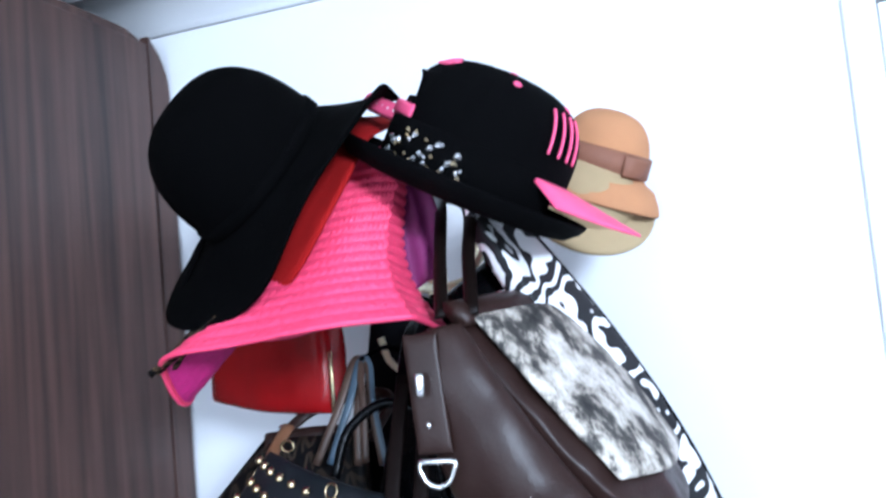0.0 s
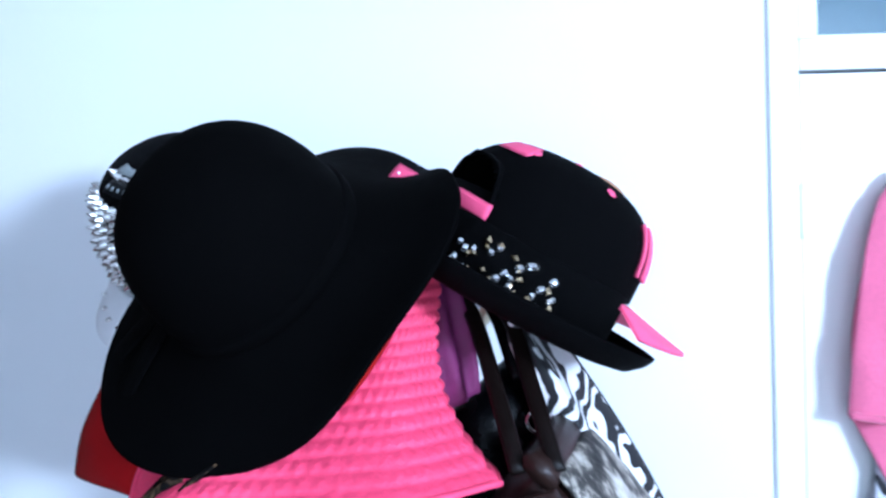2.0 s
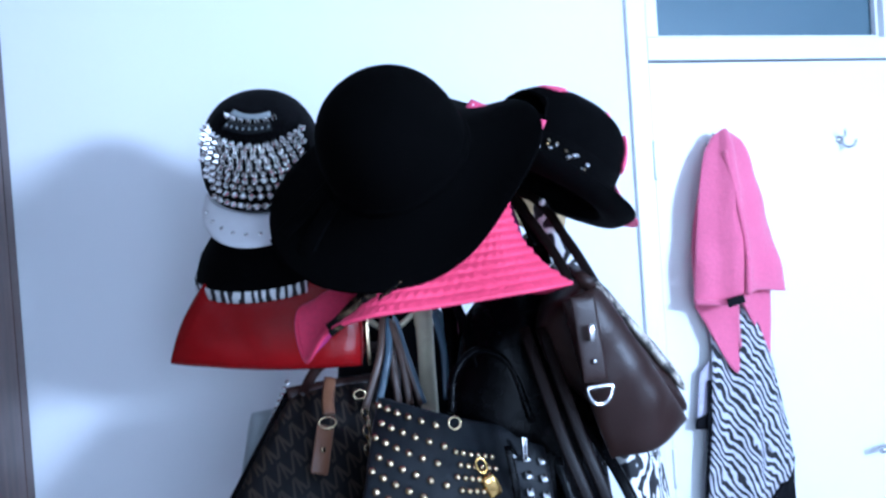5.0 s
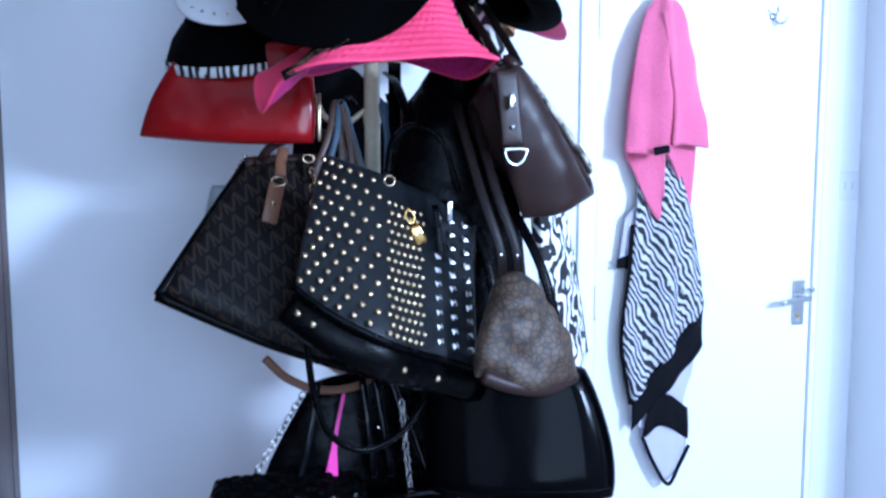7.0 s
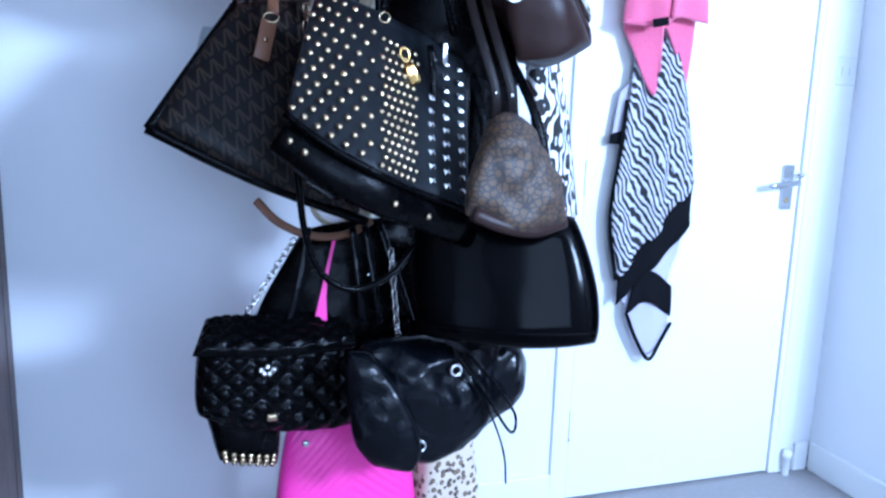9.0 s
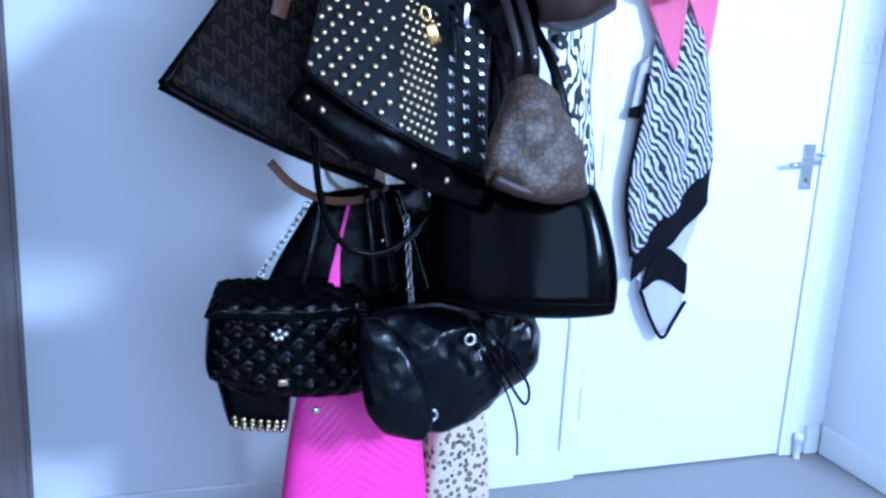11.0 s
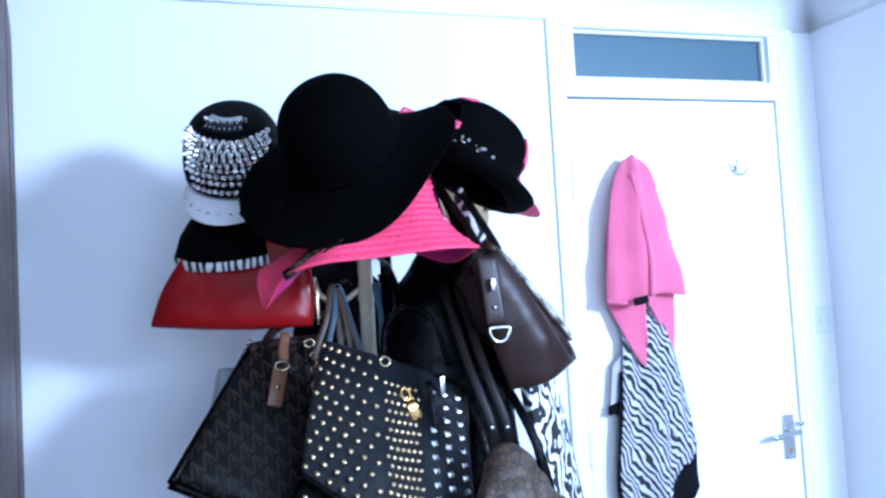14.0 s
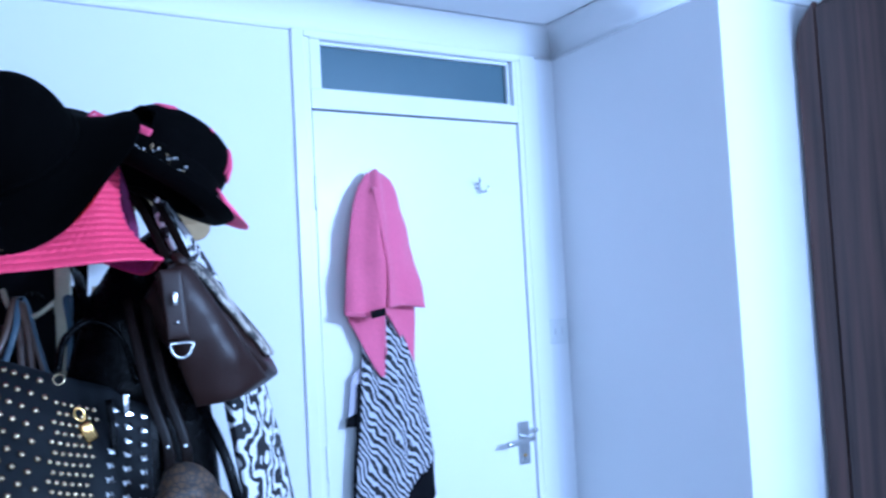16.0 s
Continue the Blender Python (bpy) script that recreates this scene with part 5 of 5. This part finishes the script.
part("cord", sweep(rel(b, (-0.66, -0.705, 0.785), (-0.60, -0.72, 0.70), (-0.53, -0.70, 0.60), (-0.515, -0.69, 0.625), (-0.55, -0.70, 0.68), (-0.63, -0.71, 0.775)), 0.003, n=40), M_BLACKLEATHER, b)
part("cord_end", sweep(rel(b, (-0.64, -0.71, 0.775), (-0.57, -0.71, 0.63), (-0.54, -0.70, 0.55), (-0.525, -0.68, 0.48)), 0.0022, n=30), M_BLACKLEATHER, b)
rings(b, "eyelet_ring", [(-0.515, -0.645, 0.685), (-0.53, -0.645, 0.685), (-0.65, -0.71, 0.74), (-0.72, -0.72, 0.60)], 0.010, 0.003, M_SILVER)

# pink and leopard print bags at the bottom, standing on the stand's base
b = bag("hot_pink_bag", "hot pink chevron quilted vinyl bag low on the stand", (-0.83, -0.47, 0.3))
sh = Sheet([rel(b, (-0.985, -0.53, 0.035), (-0.975, -0.53, 0.30), (-0.945, -0.52, 0.585)), rel(b, (-0.82, -0.51, 0.035), (-0.82, -0.51, 0.30), (-0.815, -0.50, 0.59)), rel(b, (-0.635, -0.46, 0.035), (-0.645, -0.46, 0.30), (-0.68, -0.46, 0.56))], (-0.2, -0.95, 0))
part("body", bag_body(sh, 0.03, 0.03, 7, 130, 0.002, 6, 0.05, lambda u, v: 0.0042 * abs(math.sin(math.pi * (v * 26 + 6 * abs(2 * u - 1)))) ** 0.6), M_HOTPINK, b)
share("rivet", rivet, b, facing(rel(b, (-0.91, -0.57, 0.56))[0], (0, -1, 0)) @ Matrix.Scale(2.2, 4))
b = bag("leopard_print_bag", "beige leopard print canvas bag low on the stand", (-0.56, -0.42, 0.28))
sh = Sheet([rel(b, (-0.65, -0.47, 0.035), (-0.65, -0.47, 0.30), (-0.62, -0.46, 0.56)), rel(b, (-0.48, -0.43, 0.035), (-0.485, -0.43, 0.30), (-0.52, -0.43, 0.54))], (-0.2, -0.95, 0))
part("body", bag_body(sh, 0.03, 0.09, 6, 24, 0.004, 8), M_LEOPARDBAG, b)

# loose handles hanging on the front hooks
for nm, lab, m, legs in (("bronze_bag_handle", "pair of bronze brown leather bag handles", M_BRONZE, ((-0.905, -0.848, -0.845), (-0.828, -0.838, -0.806))), ("slate_bag_handle", "pair of slate blue leather bag handles", M_SLATE, ((-0.883, -0.838, -0.803), (-0.765, -0.755, -0.730)))):
    b = bag(nm, lab, (-0.85, -0.57, 1.45), LOAD, "bag handle")
    for x0, xt, x1 in legs:
        part("loop", sweep(rel(b, (x0, -0.55, 1.375), (x0 * 0.4 + xt * 0.6, -0.53, 1.455), (xt - 0.008, -0.505, 1.512), (xt + 0.004, -0.50, 1.508), (x1 * 0.4 + xt * 0.6, -0.52, 1.455), (x1, -0.54, 1.37)), 0.0062, 0.0026, 36, 8), m, b)
    part("hang_loop", sweep(rel(b, (-0.845, -0.505, 1.515), (-0.82, -0.47, 1.53), (-0.80, -0.44, 1.52)), 0.004, n=12), M_BLACKLEATHER, b)

# ---- towel and scarf on the door ----
tw = thing("pink_towel", (0.163, -0.05, 1.83), "pink terry towel hanging in folds from the door hook", "towel")
part("front_fold", cloth(Sheet([rel(tw, (0.042, -0.075, 1.428), (0.052, -0.078, 1.55), (0.077, -0.07, 1.70), (0.108, -0.055, 1.80), (0.130, -0.045, 1.834)), rel(tw, (0.11, -0.10, 1.422), (0.12, -0.11, 1.55), (0.135, -0.10, 1.70), (0.148, -0.080, 1.815), (0.154, -0.058, 1.856)), rel(tw, (0.20, -0.105, 1.445), (0.195, -0.115, 1.55), (0.185, -0.10, 1.70), (0.184, -0.080, 1.815), (0.180, -0.058, 1.857)), rel(tw, (0.306, -0.07, 1.435), (0.285, -0.075, 1.55), (0.256, -0.07, 1.70), (0.228, -0.055, 1.80), (0.204, -0.045, 1.834))], (0, -1, 0)), 0.007, 44, 54, 0.0075, 4.6, 0.012), M_TOWEL, tw)
part("back_fold", cloth(Sheet([rel(tw, (0.07, -0.035, 1.41), (0.075, -0.035, 1.60), (0.14, -0.03, 1.82)), rel(tw, (0.165, -0.062, 1.235), (0.165, -0.06, 1.50), (0.163, -0.035, 1.83)), rel(tw, (0.183, -0.055, 1.42), (0.185, -0.05, 1.60), (0.17, -0.03, 1.83)), rel(tw, (0.285, -0.035, 1.27), (0.285, -0.035, 1.50), (0.19, -0.03, 1.82))], (0, -1, 0)), 0.007, 36, 40, 0.004, 4, 0.004), M_TOWEL, tw)
part("fold_edge", sweep(rel(tw, (0.165, -0.125, 1.44), (0.168, -0.125, 1.55), (0.155, -0.115, 1.68), (0.15, -0.085, 1.80)), 0.007, n=30), M_TOWEL, tw, "pink hem")
part("hem", sweep(rel(tw, (0.042, -0.082, 1.430), (0.11, -0.108, 1.424), (0.165, -0.118, 1.44)), 0.007, 0.005, n=20), M_TOWEL, tw, "pink hem")
part("care_label", boxed((-0.024, -0.003, -0.011), (0.024, 0.0, 0.011), 0.001), M_BLACKCLOTH, tw, "dark woven label").matrix_basis = Matrix.Translation(rel(tw, (0.125, -0.128, 1.428))[0]) @ pose(0, 0, 0, 0, -10, 0)

zs = thing("zebra_scarf", (0.2, -0.04, 1.4), "zebra print scarf with black border hanging under the towel", "scarf")
sh = Sheet([rel(zs, (0.100, -0.045, 0.705), (0.066, -0.045, 0.90), (0.090, -0.045, 1.12), (0.115, -0.03, 1.38)), rel(zs, (0.17, -0.062, 0.80), (0.165, -0.065, 0.95), (0.175, -0.06, 1.15), (0.17, -0.03, 1.40)), rel(zs, (0.25, -0.055, 0.885), (0.25, -0.06, 1.0), (0.24, -0.06, 1.20), (0.21, -0.03, 1.40)), rel(zs, (0.333, -0.04, 0.985), (0.325, -0.04, 1.07), (0.295, -0.04, 1.23), (0.25, -0.03, 1.38))], (0, -1, 0))
part("print", cloth(sh, 0.003, 36, 60, 0.010, 5, 0.005), M_ZEBRA, zs)
lo = [sh.at(u, 0) + sh.normal(u, 0) * 0.002 for u in (0, 0.25, 0.5, 0.75, 1)]
part("border", cloth(Sheet([[p + Vector((0.002, 0.004, -0.075 - 0.012 * k)), p + Vector((0, 0, 0.012))] for k, p in enumerate(lo)], (0, -1, 0)), 0.003, 30, 8, 0.006, 5, 0.004), M_BLACKCLOTH, zs, "black border")
part("side_border", cloth(Sheet([[sh.at(0, v) + Vector((-0.010, 0.0, 0)) for v in (0, 0.3, 0.6, 0.8)], [sh.at(0, v) + Vector((0.006, -0.002, 0)) for v in (0, 0.3, 0.6, 0.8)]], (0, -1, 0)), 0.003, 4, 30), M_BLACKCLOTH, zs, "black border")
part("lower_fold", cloth(Sheet([rel(zs, (0.105, -0.03, 0.655), (0.11, -0.03, 0.72)), rel(zs, (0.185, -0.035, 0.60), (0.185, -0.04, 0.79)), rel(zs, (0.262, -0.035, 0.66), (0.25, -0.04, 0.86)), rel(zs, (0.305, -0.03, 0.77), (0.315, -0.03, 0.90))], (0, -1, 0)), 0.003, 20, 14, 0.005, 4), M_LILAC, zs, "pale reverse side")
part("lower_band", cloth(Sheet([rel(zs, (0.135, -0.046, 0.60), (0.15, -0.05, 0.685)), rel(zs, (0.20, -0.052, 0.635), (0.205, -0.054, 0.73)), rel(zs, (0.29, -0.044, 0.585), (0.285, -0.046, 0.68))], (0, -1, 0)), 0.003, 16, 8, 0.004, 4), M_BLACKCLOTH, zs, "black border")
part("tail", cloth(Sheet([rel(zs, (0.150, -0.036, 0.56), (0.135, -0.036, 0.62)), rel(zs, (0.222, -0.042, 0.465), (0.205, -0.044, 0.65)), rel(zs, (0.29, -0.036, 0.55), (0.292, -0.036, 0.61))], (0, -1, 0)), 0.003, 18, 12, 0.003, 3), M_LILAC, zs, "pale reverse side")
part("tail_edge", sweep(rel(zs, (0.138, -0.044, 0.605), (0.178, -0.046, 0.52), (0.225, -0.048, 0.456), (0.262, -0.046, 0.51), (0.296, -0.042, 0.565)), 0.006, 0.004, n=30), M_BLACKCLOTH, zs, "black border")
part("side_fold", cloth(Sheet([rel(zs, (0.058, -0.028, 1.115), (0.075, -0.028, 1.24)), rel(zs, (0.105, -0.03, 1.13), (0.105, -0.03, 1.27))], (0, -1, 0)), 0.003, 8, 10), M_LILAC, zs, "pale reverse side")
part("side_fold_band", cloth(Sheet([rel(zs, (0.05, -0.034, 1.10), (0.052, -0.034, 1.125)), rel(zs, (0.10, -0.036, 1.095), (0.10, -0.036, 1.14))], (0, -1, 0)), 0.003, 8, 4), M_BLACKCLOTH, zs, "black border")
